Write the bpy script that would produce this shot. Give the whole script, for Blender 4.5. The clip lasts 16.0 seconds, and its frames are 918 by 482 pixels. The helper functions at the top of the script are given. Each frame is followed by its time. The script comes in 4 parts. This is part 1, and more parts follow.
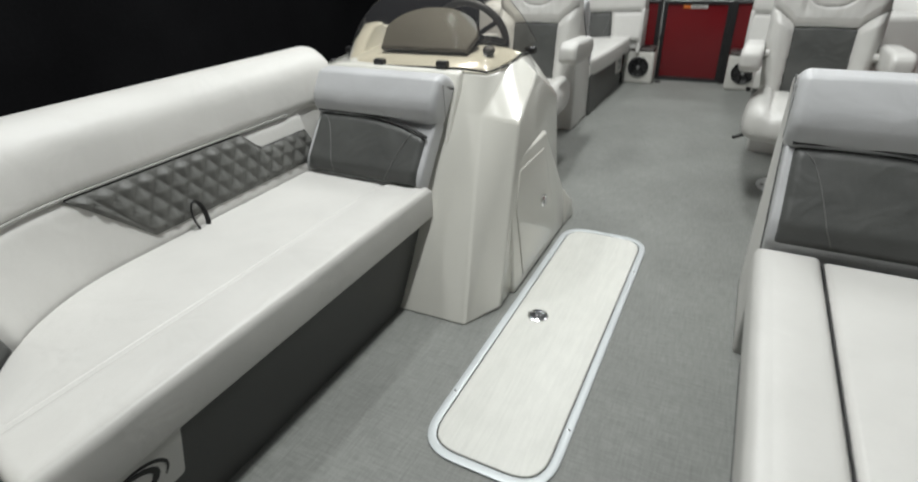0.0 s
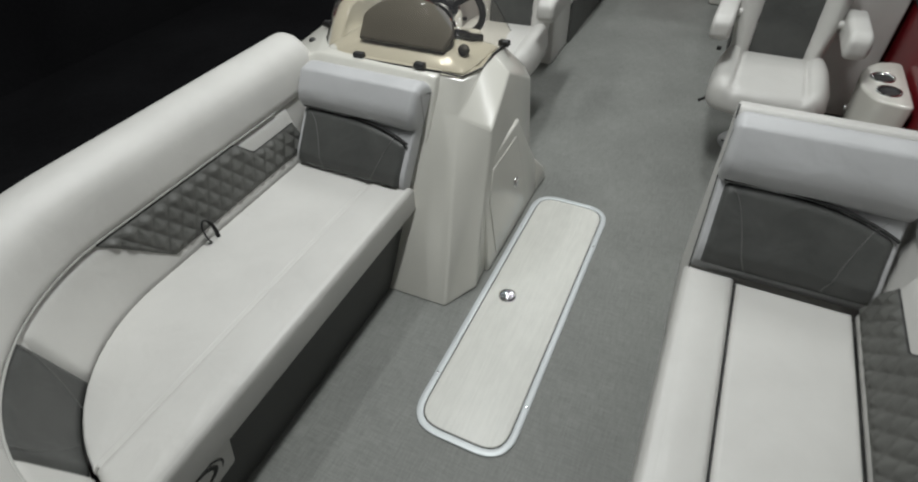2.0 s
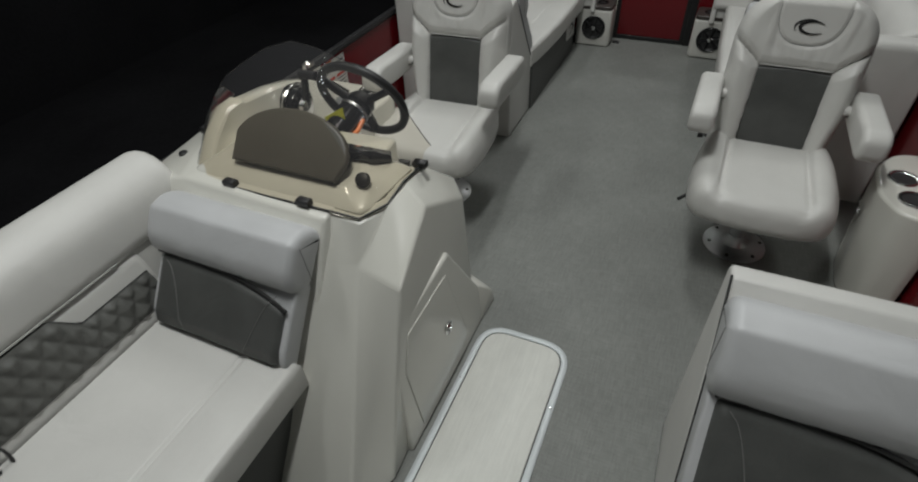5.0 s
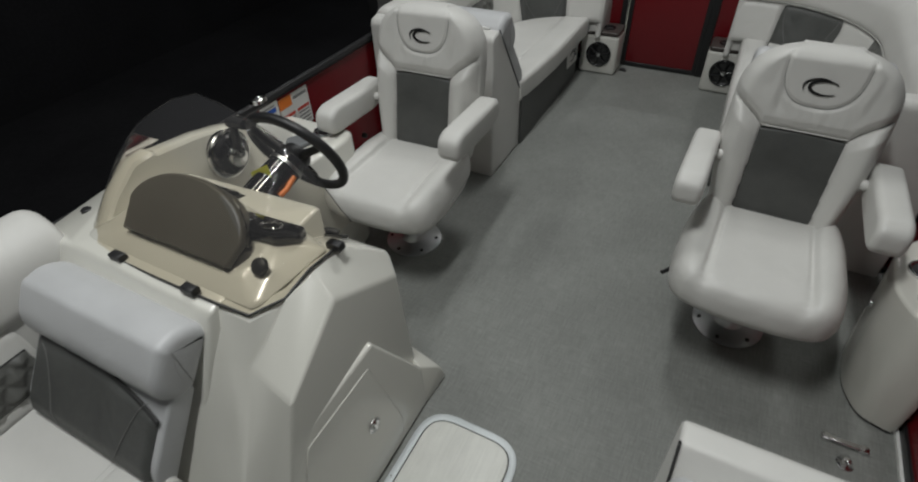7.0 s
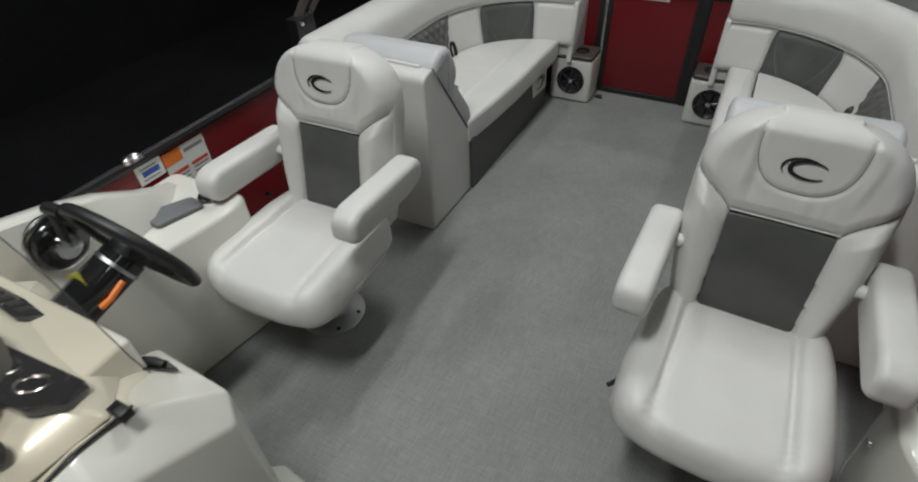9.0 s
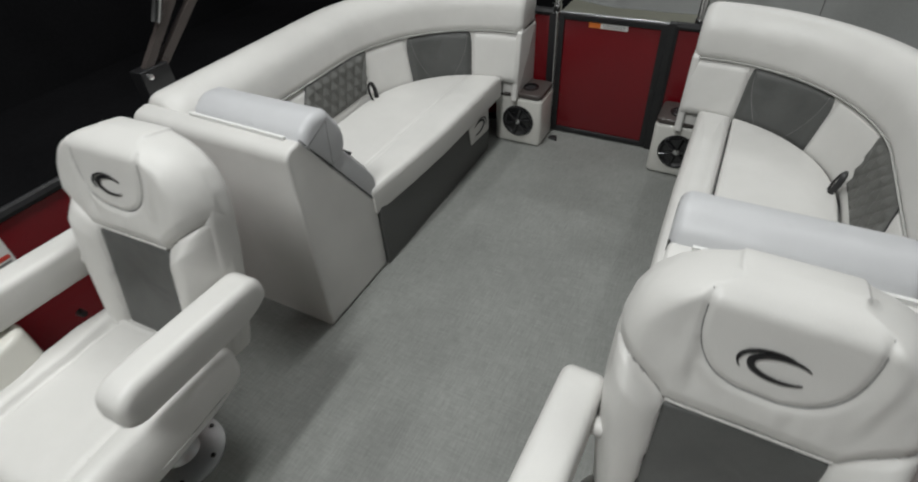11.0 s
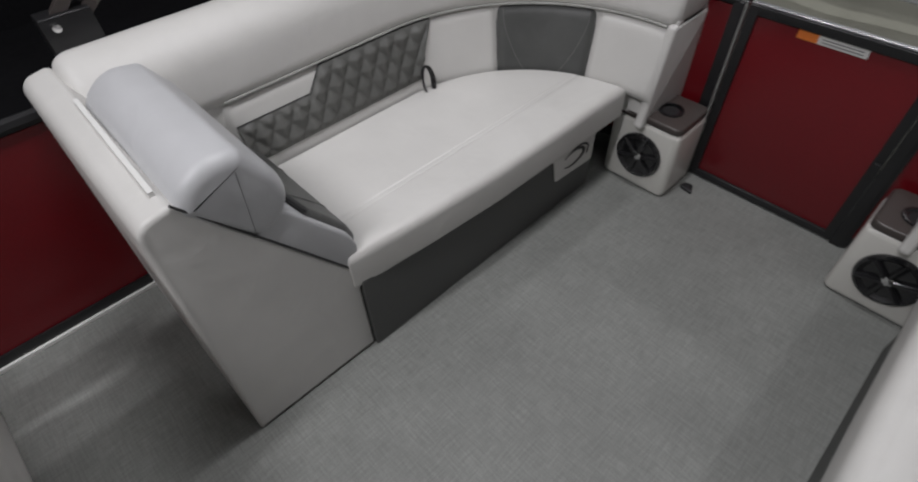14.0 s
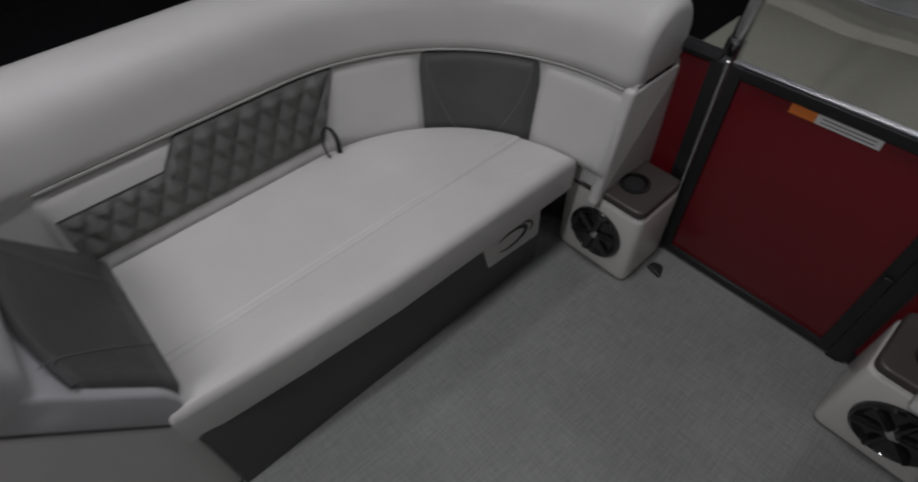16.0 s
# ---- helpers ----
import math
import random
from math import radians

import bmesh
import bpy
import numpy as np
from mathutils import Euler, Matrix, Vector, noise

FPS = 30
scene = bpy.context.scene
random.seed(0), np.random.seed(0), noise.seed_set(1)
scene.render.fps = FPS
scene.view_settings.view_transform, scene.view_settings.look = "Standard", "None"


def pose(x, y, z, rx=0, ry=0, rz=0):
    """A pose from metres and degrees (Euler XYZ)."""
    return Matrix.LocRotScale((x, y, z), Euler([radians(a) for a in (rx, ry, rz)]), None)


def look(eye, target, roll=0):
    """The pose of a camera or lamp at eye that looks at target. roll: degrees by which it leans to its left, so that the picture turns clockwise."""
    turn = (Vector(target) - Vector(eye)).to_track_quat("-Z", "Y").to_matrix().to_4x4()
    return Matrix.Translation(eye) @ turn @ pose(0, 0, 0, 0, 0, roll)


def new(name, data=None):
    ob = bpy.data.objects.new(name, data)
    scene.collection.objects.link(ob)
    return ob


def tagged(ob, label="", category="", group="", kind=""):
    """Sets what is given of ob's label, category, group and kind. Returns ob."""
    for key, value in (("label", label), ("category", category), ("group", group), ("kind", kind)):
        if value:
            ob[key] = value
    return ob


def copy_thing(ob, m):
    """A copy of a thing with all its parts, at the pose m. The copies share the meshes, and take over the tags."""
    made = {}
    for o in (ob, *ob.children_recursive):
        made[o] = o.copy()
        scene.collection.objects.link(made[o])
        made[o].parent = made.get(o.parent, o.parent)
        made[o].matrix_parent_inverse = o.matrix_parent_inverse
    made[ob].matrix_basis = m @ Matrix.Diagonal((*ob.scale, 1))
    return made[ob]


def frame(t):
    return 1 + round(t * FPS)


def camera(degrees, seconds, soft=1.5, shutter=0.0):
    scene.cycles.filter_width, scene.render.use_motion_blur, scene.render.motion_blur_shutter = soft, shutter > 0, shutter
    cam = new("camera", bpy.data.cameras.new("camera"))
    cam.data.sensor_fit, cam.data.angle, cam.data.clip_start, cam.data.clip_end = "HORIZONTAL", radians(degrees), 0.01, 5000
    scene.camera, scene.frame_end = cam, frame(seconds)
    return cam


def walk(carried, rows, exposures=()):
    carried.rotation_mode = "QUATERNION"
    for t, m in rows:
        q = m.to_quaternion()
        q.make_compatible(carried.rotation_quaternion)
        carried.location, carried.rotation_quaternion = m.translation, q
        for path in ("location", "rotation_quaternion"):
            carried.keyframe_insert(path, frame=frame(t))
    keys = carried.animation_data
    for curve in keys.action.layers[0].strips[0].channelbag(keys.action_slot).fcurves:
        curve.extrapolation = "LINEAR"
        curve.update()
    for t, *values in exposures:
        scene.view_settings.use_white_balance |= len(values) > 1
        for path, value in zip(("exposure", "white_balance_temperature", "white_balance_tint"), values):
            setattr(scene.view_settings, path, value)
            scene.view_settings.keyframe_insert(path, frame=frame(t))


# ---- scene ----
cam = camera(81.8, 16.0, 2.0, 0.5)
PATH = [
    (0, (0.419, -0.399, 1.17), (-0.405, 1.143, 0.198), -2.2),
    (0.5, (0.46, -0.396, 1.397), (-0.283, 0.987, 0.158), -2.7),
    (1, (0.519, -0.452, 1.57), (-0.15, 0.859, 0.215), -2.9),
    (1.5, (0.524, -0.408, 1.684), (-0.126, 0.892, 0.309), -2.9),
    (2, (0.432, -0.314, 1.714), (-0.229, 0.979, 0.339), -2.5),
    (2.5, (0.346, -0.189, 1.692), (-0.329, 1.121, 0.34), -3.0),
    (3, (0.263, -0.102, 1.71), (-0.39, 1.221, 0.359), -2.8),
    (3.5, (0.289, -0.035, 1.716), (-0.358, 1.295, 0.369), -3.1),
    (4, (0.349, 0.15, 1.702), (-0.283, 1.503, 0.372), -3.1),
    (4.2, (0.356, 0.226, 1.705), (-0.28, 1.581, 0.378), -3.2),
    (6.3, (0.454, 0.740, 1.729), (-0.229, 2.076, 0.408), -2.4),
    (6.5, (0.484, 0.782, 1.732), (-0.225, 2.110, 0.417), -3.1),
    (7, (0.459, 0.915, 1.727), (-0.267, 2.233, 0.410), -2.6),
    (7.5, (0.448, 1.068, 1.722), (-0.288, 2.383, 0.407), -2.8),
    (8, (0.458, 1.233, 1.712), (-0.278, 2.548, 0.396), -2.9),
    (8.5, (0.494, 1.382, 1.708), (-0.248, 2.694, 0.393), -2.9),
    (9, (0.521, 1.522, 1.697), (-0.222, 2.828, 0.375), -2.9),
    (9.2, (0.525, 1.574, 1.685), (-0.214, 2.893, 0.375), -2.7),
    (11.3, (0.560, 2.364, 1.606), (-0.177, 3.673, 0.286), -3.8),
    (11.5, (0.560, 2.435, 1.588), (-0.183, 3.736, 0.264), -4.2),
    (12, (0.504, 2.649, 1.580), (-0.237, 3.939, 0.243), -4.0),
    (12.5, (0.443, 2.832, 1.552), (-0.326, 4.103, 0.212), -3.9),
    (13, (0.363, 2.984, 1.484), (-0.495, 4.197, 0.145), -3.0),
    (13.5, (0.326, 3.115, 1.435), (-0.627, 4.178, 0.035), -2.9),
    (14, (0.273, 3.215, 1.429), (-0.729, 4.127, -0.043), -2.4),
    (14.5, (0.204, 3.320, 1.461), (-0.858, 4.140, -0.022), -1.6),
    (15, (0.162, 3.452, 1.463), (-0.923, 4.237, -0.023), -1.4),
    (15.5, (0.150, 3.616, 1.427), (-0.932, 4.390, -0.067), -2.0),
    (16, (0.125, 3.770, 1.396), (-0.874, 4.612, -0.119), -2.7),
]
walk(cam, [(t, look(eye, target, roll)) for t, eye, target, roll in PATH],
     [(0, 0.44, 6270, 8), (0.5, 0.29, 6260, 8), (1.0, 0.19, 6260, 8), (1.5, 0.06, 6260, 8), (2, -0.05, 6260, 8), (3, -0.22, 6270, 7), (3.5, -0.3, 6270, 7), (4, -0.45, 6280, 7), (6.5, -0.56, 6300, 8), (7, -0.48, 6280, 8),
      (8, -0.34, 6230, 8), (9, -0.13, 6250, 8), (11.5, 0.13, 6260, 10), (12.5, 0.10, 6220, 12), (13.5, 0.0, 6220, 15), (14.5, -0.30, 6180, 16), (15.5, -0.66, 6130, 17), (16, -0.87, 6130, 17)])

# ---- world and lights ----
world = bpy.data.worlds.new("showroom")
scene.world = world
world.use_nodes = True
world.node_tree.nodes["Background"].inputs[0].default_value = (0.9, 0.95, 1.0, 1)
world.node_tree.nodes["Background"].inputs[1].default_value = 0.012


def strip_light(x, y, z, wide, long, watts, colour=(1.0, 0.99, 0.95)):
    lamp = bpy.data.lights.new("strip_light", "AREA")
    lamp.shape, lamp.size, lamp.size_y, lamp.energy, lamp.color = "RECTANGLE", wide, long, watts, colour
    ob = new("strip_light", lamp)
    ob.location = (x, y, z)
    return ob


for x, y, watts in ((-0.25, 1.2, 92), (-0.5, 4.2, 54), (-1.9, 1.4, 28), (-1.9, 4.5, 9), (2.0, 0.2, 9), (2.0, 4.5, 19)):
    strip_light(x, y, 4.2, 0.2, 1.1, watts)
strip_light(0.5, 8.6, 4.2, 3.0, 0.25, 60)


# ---- materials ----
def material(name, colour, rough=0.5, metal=0.0, grain=0.0, scale=200.0, stain=0.0, stain_scale=4.0, bump=0.0, coat=0.0, wrinkle=0.0, sheen=0.5):
    """A surface with fine grain, broad stains and a fine relief."""
    m = bpy.data.materials.new(name)
    m.use_nodes = True
    nt = m.node_tree
    b = nt.nodes["Principled BSDF"]
    b.inputs["Roughness"].default_value = rough
    b.inputs["Metallic"].default_value = metal
    b.inputs["Specular IOR Level"].default_value = sheen
    b.inputs["Coat Weight"].default_value = coat
    b.inputs["Coat Roughness"].default_value = 0.06
    b.inputs["Base Color"].default_value = (*colour, 1)
    tc = nt.nodes.new("ShaderNodeTexCoord")
    fine = nt.nodes.new("ShaderNodeTexNoise")
    fine.inputs["Scale"].default_value, fine.inputs["Detail"].default_value = scale, 4
    nt.links.new(tc.outputs["Object"], fine.inputs["Vector"])
    broad = nt.nodes.new("ShaderNodeTexNoise")
    broad.inputs["Scale"].default_value, broad.inputs["Detail"].default_value = stain_scale, 5
    nt.links.new(tc.outputs["Object"], broad.inputs["Vector"])
    if grain or stain:
        last = None
        for tex, amount in ((fine, grain), (broad, stain)):
            mr = nt.nodes.new("ShaderNodeMapRange")
            mr.inputs["From Min"].default_value, mr.inputs["From Max"].default_value = 0.3, 0.7
            mr.inputs["To Min"].default_value, mr.inputs["To Max"].default_value = 1 - amount, 1 + amount
            nt.links.new(tex.outputs["Fac"], mr.inputs["Value"])
            if last is None:
                last = mr.outputs[0]
            else:
                mul = nt.nodes.new("ShaderNodeMath")
                mul.operation = "MULTIPLY"
                nt.links.new(last, mul.inputs[0])
                nt.links.new(mr.outputs[0], mul.inputs[1])
                last = mul.outputs[0]
        vm = nt.nodes.new("ShaderNodeVectorMath")
        vm.operation = "SCALE"
        vm.inputs[0].default_value = colour
        nt.links.new(last, vm.inputs["Scale"])
        nt.links.new(vm.outputs[0], b.inputs["Base Color"])
        rr = nt.nodes.new("ShaderNodeMapRange")
        rr.inputs["To Min"].default_value, rr.inputs["To Max"].default_value = max(0.02, rough - 0.08), rough + 0.08
        nt.links.new(broad.outputs["Fac"], rr.inputs["Value"])
        nt.links.new(rr.outputs[0], b.inputs["Roughness"])
    if bump:
        bp = nt.nodes.new("ShaderNodeBump")
        bp.inputs["Strength"].default_value, bp.inputs["Distance"].default_value = bump, 0.002
        nt.links.new(fine.outputs["Fac"], bp.inputs["Height"])
        nt.links.new(bp.outputs[0], b.inputs["Normal"])
        if wrinkle:
            soft = nt.nodes.new("ShaderNodeTexNoise")
            soft.inputs["Scale"].default_value, soft.inputs["Detail"].default_value, soft.inputs["Distortion"].default_value = 9, 2, 0.8
            nt.links.new(tc.outputs["Object"], soft.inputs["Vector"])
            wb = nt.nodes.new("ShaderNodeBump")
            wb.inputs["Strength"].default_value, wb.inputs["Distance"].default_value = wrinkle, 0.02
            nt.links.new(soft.outputs["Fac"], wb.inputs["Height"])
            nt.links.new(wb.outputs[0], bp.inputs["Normal"])
    return m


def deck_material():
    """Woven vinyl flooring: crossing threads in two greys, with broad wear."""
    m = material("woven_deck", (0.194, 0.200, 0.188), 0.62, 0, 0.1, 260, 0.10, 3.0, 0.0)
    nt = m.node_tree
    b = nt.nodes["Principled BSDF"]
    old = b.inputs["Base Color"].links[0].from_socket
    tc = nt.nodes.new("ShaderNodeTexCoord")
    total = None
    for squash in ((170, 15, 1), (15, 170, 1)):
        mp = nt.nodes.new("ShaderNodeMapping")
        mp.inputs["Scale"].default_value = squash
        tx = nt.nodes.new("ShaderNodeTexNoise")
        tx.inputs["Scale"].default_value, tx.inputs["Detail"].default_value = 1.0, 2
        nt.links.new(tc.outputs["Object"], mp.inputs[0])
        nt.links.new(mp.outputs[0], tx.inputs["Vector"])
        mr = nt.nodes.new("ShaderNodeMapRange")
        mr.inputs["From Min"].default_value, mr.inputs["From Max"].default_value = 0.3, 0.7
        mr.inputs["To Min"].default_value, mr.inputs["To Max"].default_value = 0.9, 1.1
        nt.links.new(tx.outputs["Fac"], mr.inputs["Value"])
        if total is None:
            total = mr.outputs[0]
        else:
            mul = nt.nodes.new("ShaderNodeMath")
            mul.operation = "MULTIPLY"
            nt.links.new(total, mul.inputs[0])
            nt.links.new(mr.outputs[0], mul.inputs[1])
            total = mul.outputs[0]
    vm = nt.nodes.new("ShaderNodeVectorMath")
    vm.operation = "SCALE"
    nt.links.new(old, vm.inputs[0])
    nt.links.new(total, vm.inputs["Scale"])
    nt.links.new(vm.outputs[0], b.inputs["Base Color"])
    bp = nt.nodes.new("ShaderNodeBump")
    bp.inputs["Strength"].default_value, bp.inputs["Distance"].default_value = 0.4, 0.001
    nt.links.new(total, bp.inputs["Height"])
    nt.links.new(bp.outputs[0], b.inputs["Normal"])
    return m


WHITE = material("white_vinyl", (0.62, 0.612, 0.588), 0.42, 0, 0.02, 500, 0.035, 6, 0.25, 0, 0.16)
SILVER = material("silver_grey_vinyl", (0.53, 0.535, 0.545), 0.38, 0, 0.02, 500, 0.04, 6, 0.25, 0, 0.22)
GREY = material("charcoal_vinyl", (0.078, 0.080, 0.077), 0.45, 0, 0.10, 420, 0.15, 9, 0.45, 0, 0.3)
# Charcoal vinyl in a paler colour, for the stronger light on the quilted backs.
QUILT_LIT = material("charcoal_quilt_lit", (0.115, 0.116, 0.108), 0.45, 0, 0.10, 420, 0.12, 9, 0.4)
SKIRT = material("charcoal_skirt", (0.075, 0.077, 0.074), 0.5, 0, 0.08, 300, 0.08, 5, 0.3)
GEL = material("cream_gelcoat", (0.70, 0.69, 0.635), 0.22, 0, 0.01, 300, 0.025, 3, 0.0, 0.7)
DECK = deck_material()
RED = material("deep_red_panel", (0.15, 0.006, 0.010), 0.24, 0, 0.05, 120, 0.06, 2, 0.05)
BLACK = material("black_paint", (0.012, 0.012, 0.013), 0.4, 0, 0.1, 200, 0.1, 8, 0.1)
RUBBER = material("black_rubber", (0.018, 0.018, 0.019), 0.45, 0, 0.1, 300, 0.1, 10, 0.2)
SEAM = material("dark_piping", (0.03, 0.03, 0.03), 0.5, 0, 0.1, 300, 0.1, 10, 0.1)
SEAMW = material("white_seam", (0.42, 0.42, 0.40), 0.6, 0, 0.05, 300, 0.1, 10, 0.1)
THREAD = material("grey_thread", (0.20, 0.20, 0.195), 0.6, 0, 0.05, 400, 0.05, 10, 0.1)
STEEL = material("polished_metal", (0.72, 0.72, 0.72), 0.18, 1.0, 0.03, 200, 0.05, 10, 0.0)
ALU = material("brushed_aluminium", (0.62, 0.63, 0.64), 0.36, 1.0, 0.05, 260, 0.06, 6, 0.1)
GLOSS = material("glossy_black", (0.014, 0.014, 0.015), 0.1, 0, 0.05, 200, 0.05, 8, 0.0, 0.5)
RIM = material("satin_trim", (0.50, 0.53, 0.54), 0.4, 0.2, 0.03, 260, 0.05, 6, 0.1)
HOOD = material("taupe_panel", (0.108, 0.102, 0.090), 0.48, 0, 0.06, 350, 0.05, 5, 0.3)
BROWN = material("dark_brown_plastic", (0.062, 0.052, 0.048), 0.3, 0, 0.06, 250, 0.08, 8, 0.1)
PAPER = material("white_label", (0.72, 0.72, 0.70), 0.5, 0, 0.01, 300, 0.02, 10)
ORANGE = material("orange_label", (0.75, 0.20, 0.03), 0.5, 0, 0.01, 300, 0.02, 10)
YELLOW = material("yellow_label", (0.62, 0.62, 0.04), 0.5, 0, 0.01, 300, 0.02, 10)
BLUE = material("blue_print", (0.03, 0.10, 0.42), 0.5, 0, 0.01, 300, 0.02, 10)
INK = material("grey_print", (0.22, 0.22, 0.22), 0.6, 0, 0.01, 300, 0.02, 10)
REDINK = material("red_print", (0.55, 0.06, 0.04), 0.5, 0, 0.01, 300, 0.02, 10)
DRAPE = material("black_drape", (0.011, 0.011, 0.012), 0.9, 0, 0.1, 40, 0.2, 1.2, 0.3, sheen=0.0)
GROUND = material("pale_concrete", (0.46, 0.46, 0.38), 0.5, 0, 0.04, 40, 0.07, 0.8, 0.1)
COVER = material("grey_canvas", (0.36, 0.37, 0.37), 0.8, 0, 0.05, 120, 0.08, 2, 0.3)
CEIL = material("dark_ceiling", (0.03, 0.03, 0.03), 0.9, 0, 0.05, 20, 0.1, 1)


def glass_material(name, tint, rough=0.03):
    m = bpy.data.materials.new(name)
    m.use_nodes = True
    nt = m.node_tree
    nt.nodes.remove(nt.nodes["Principled BSDF"])
    tr = nt.nodes.new("ShaderNodeBsdfTransparent")
    tr.inputs[0].default_value = (*tint, 1)
    gl = nt.nodes.new("ShaderNodeBsdfGlossy")
    gl.inputs["Roughness"].default_value = rough
    fr = nt.nodes.new("ShaderNodeFresnel")
    fr.inputs[0].default_value = 1.1
    mix = nt.nodes.new("ShaderNodeMixShader")
    nt.links.new(fr.outputs[0], mix.inputs[0])
    nt.links.new(tr.outputs[0], mix.inputs[1])
    nt.links.new(gl.outputs[0], mix.inputs[2])
    # A small pale diffuse share stands in for faint reflections over dark ground.
    reflect_haze = nt.nodes.new("ShaderNodeBsdfDiffuse")
    reflect_haze.inputs[0].default_value = (0.75, 0.75, 0.8, 1)
    haze_mix = nt.nodes.new("ShaderNodeMixShader")
    haze_mix.inputs[0].default_value = 0.028
    nt.links.new(mix.outputs[0], haze_mix.inputs[1])
    nt.links.new(reflect_haze.outputs[0], haze_mix.inputs[2])
    nt.links.new(haze_mix.outputs[0], nt.nodes["Material Output"].inputs[0])
    return m


SMOKED = glass_material("smoked_acrylic", (0.89, 0.855, 0.78))


# ---- building helpers ----
def root(name, at, label, category, group="", kind=""):
    ob = new(name)
    ob.location = at
    ob.empty_display_size = 0.1
    return tagged(ob, label, category, group, kind)


def origin_of(ob):
    at = Vector((0, 0, 0))
    while ob is not None:
        at += ob.location
        ob = ob.parent
    return at


def mesh_of(name, bm, mat, sharp=40):
    bmesh.ops.remove_doubles(bm, verts=bm.verts, dist=0.00005)
    bmesh.ops.recalc_face_normals(bm, faces=bm.faces)
    for f in bm.faces:
        f.smooth = True
    for e in bm.edges:
        if len(e.link_faces) == 2 and e.calc_face_angle(0) > radians(sharp):
            e.smooth = False
    me = bpy.data.meshes.new(name)
    bm.to_mesh(me)
    bm.free()
    me.materials.append(mat)
    return me


def part(name, bm, mat, parent, label="", sharp=40):
    """Links a bmesh, built in world places, as one mesh under its thing."""
    bm.transform(Matrix.Translation(-origin_of(parent)))
    ob = new(name, mesh_of(name, bm, mat, sharp))
    ob.parent = parent
    if label:
        ob["label"] = label
    return ob


def single(name, bm, mat, label, category, group="", kind="", sharp=40):
    return tagged(new(name, mesh_of(name, bm, mat, sharp)), label, category, group, kind)


def plain(a, b, c):
    return (a, b, c)


def inset(poly, d):
    """A convex outline, counter-clockwise, moved inwards by d."""
    if d <= 0:
        return list(poly)
    n, out = len(poly), []
    for i in range(n):
        p, q, r = Vector(poly[i - 1]), Vector(poly[i]), Vector(poly[(i + 1) % n])
        e1, e2 = (q - p).normalized(), (r - q).normalized()
        n1, n2 = Vector((-e1.y, e1.x)), Vector((-e2.y, e2.x))
        k = (n1 + n2)
        k = k / max(0.25, k.length_squared / 2)
        out.append(tuple(q + k * d))
    return out


def ccw(poly):
    area = sum(poly[i - 1][0] * poly[i][1] - poly[i][0] * poly[i - 1][1] for i in range(len(poly)))
    return list(poly) if area > 0 else list(reversed(poly))


def round_poly(poly, r, steps=4):
    """Rounds the corners of an outline."""
    poly, out = ccw(poly), []
    n = len(poly)
    for i in range(n):
        p, q, s = Vector(poly[i - 1]), Vector(poly[i]), Vector(poly[(i + 1) % n])
        rr = r[i] if isinstance(r, (list, tuple)) else r
        a, b = (p - q), (s - q)
        d = min(rr, a.length * 0.48, b.length * 0.48)
        a, b = q + a.normalized() * d, q + b.normalized() * d
        for k in range(steps + 1):
            t = k / steps
            out.append(tuple((1 - t) ** 2 * a + 2 * t * (1 - t) * q + t * t * b))
    return out


def rings(bm, loops, cap=True):
    vs = [[bm.verts.new(p) for p in loop] for loop in loops]
    n = len(vs[0])
    for a, b in zip(vs, vs[1:]):
        for i in range(n):
            bm.faces.new((a[i - 1], a[i], b[i], b[i - 1]))
    if cap:
        bm.faces.new(list(reversed(vs[0])))
        bm.faces.new(vs[-1])
    return bm


def slab(poly, c0, c1, r=0.01, to=plain, steps=4, crown=0.0, bm=None, low=None):
    """A prism over a convex outline from c0 to c1 with rounded rims; crown: how far its top swells."""
    bm = bm or bmesh.new()
    poly = ccw(poly)
    low = r if low is None else low
    loops = []
    for k in range(steps + 1):
        a = math.pi / 2 * k / steps
        loops.append((low * (1 - math.sin(a)), c0 + low * (1 - math.cos(a))))
    for k in range(steps + 1):
        a = math.pi / 2 * k / steps
        loops.append((r * (1 - math.cos(a)), c1 - r * (1 - math.sin(a))))
    made = [[to(x, y, c) for x, y in inset(poly, d)] for d, c in loops]
    if crown:
        rim = inset(poly, r)
        mx, my = sum(p[0] for p in rim) / len(rim), sum(p[1] for p in rim) / len(rim)
        for k in (0.12, 0.3, 0.55, 0.8, 0.97):
            made.append([to(x + (mx - x) * k, y + (my - y) * k, c1 + crown * (1 - (1 - k) ** 2.5)) for x, y in rim])
    return rings(bm, made)


def box(x0, x1, y0, y1, z0, z1, r=0.008, corner=0.0, to=plain, bm=None, steps=3):
    poly = [(x0, y0), (x1, y0), (x1, y1), (x0, y1)]
    return slab(round_poly(poly, corner) if corner else poly, z0, z1, r, to, steps, bm=bm)


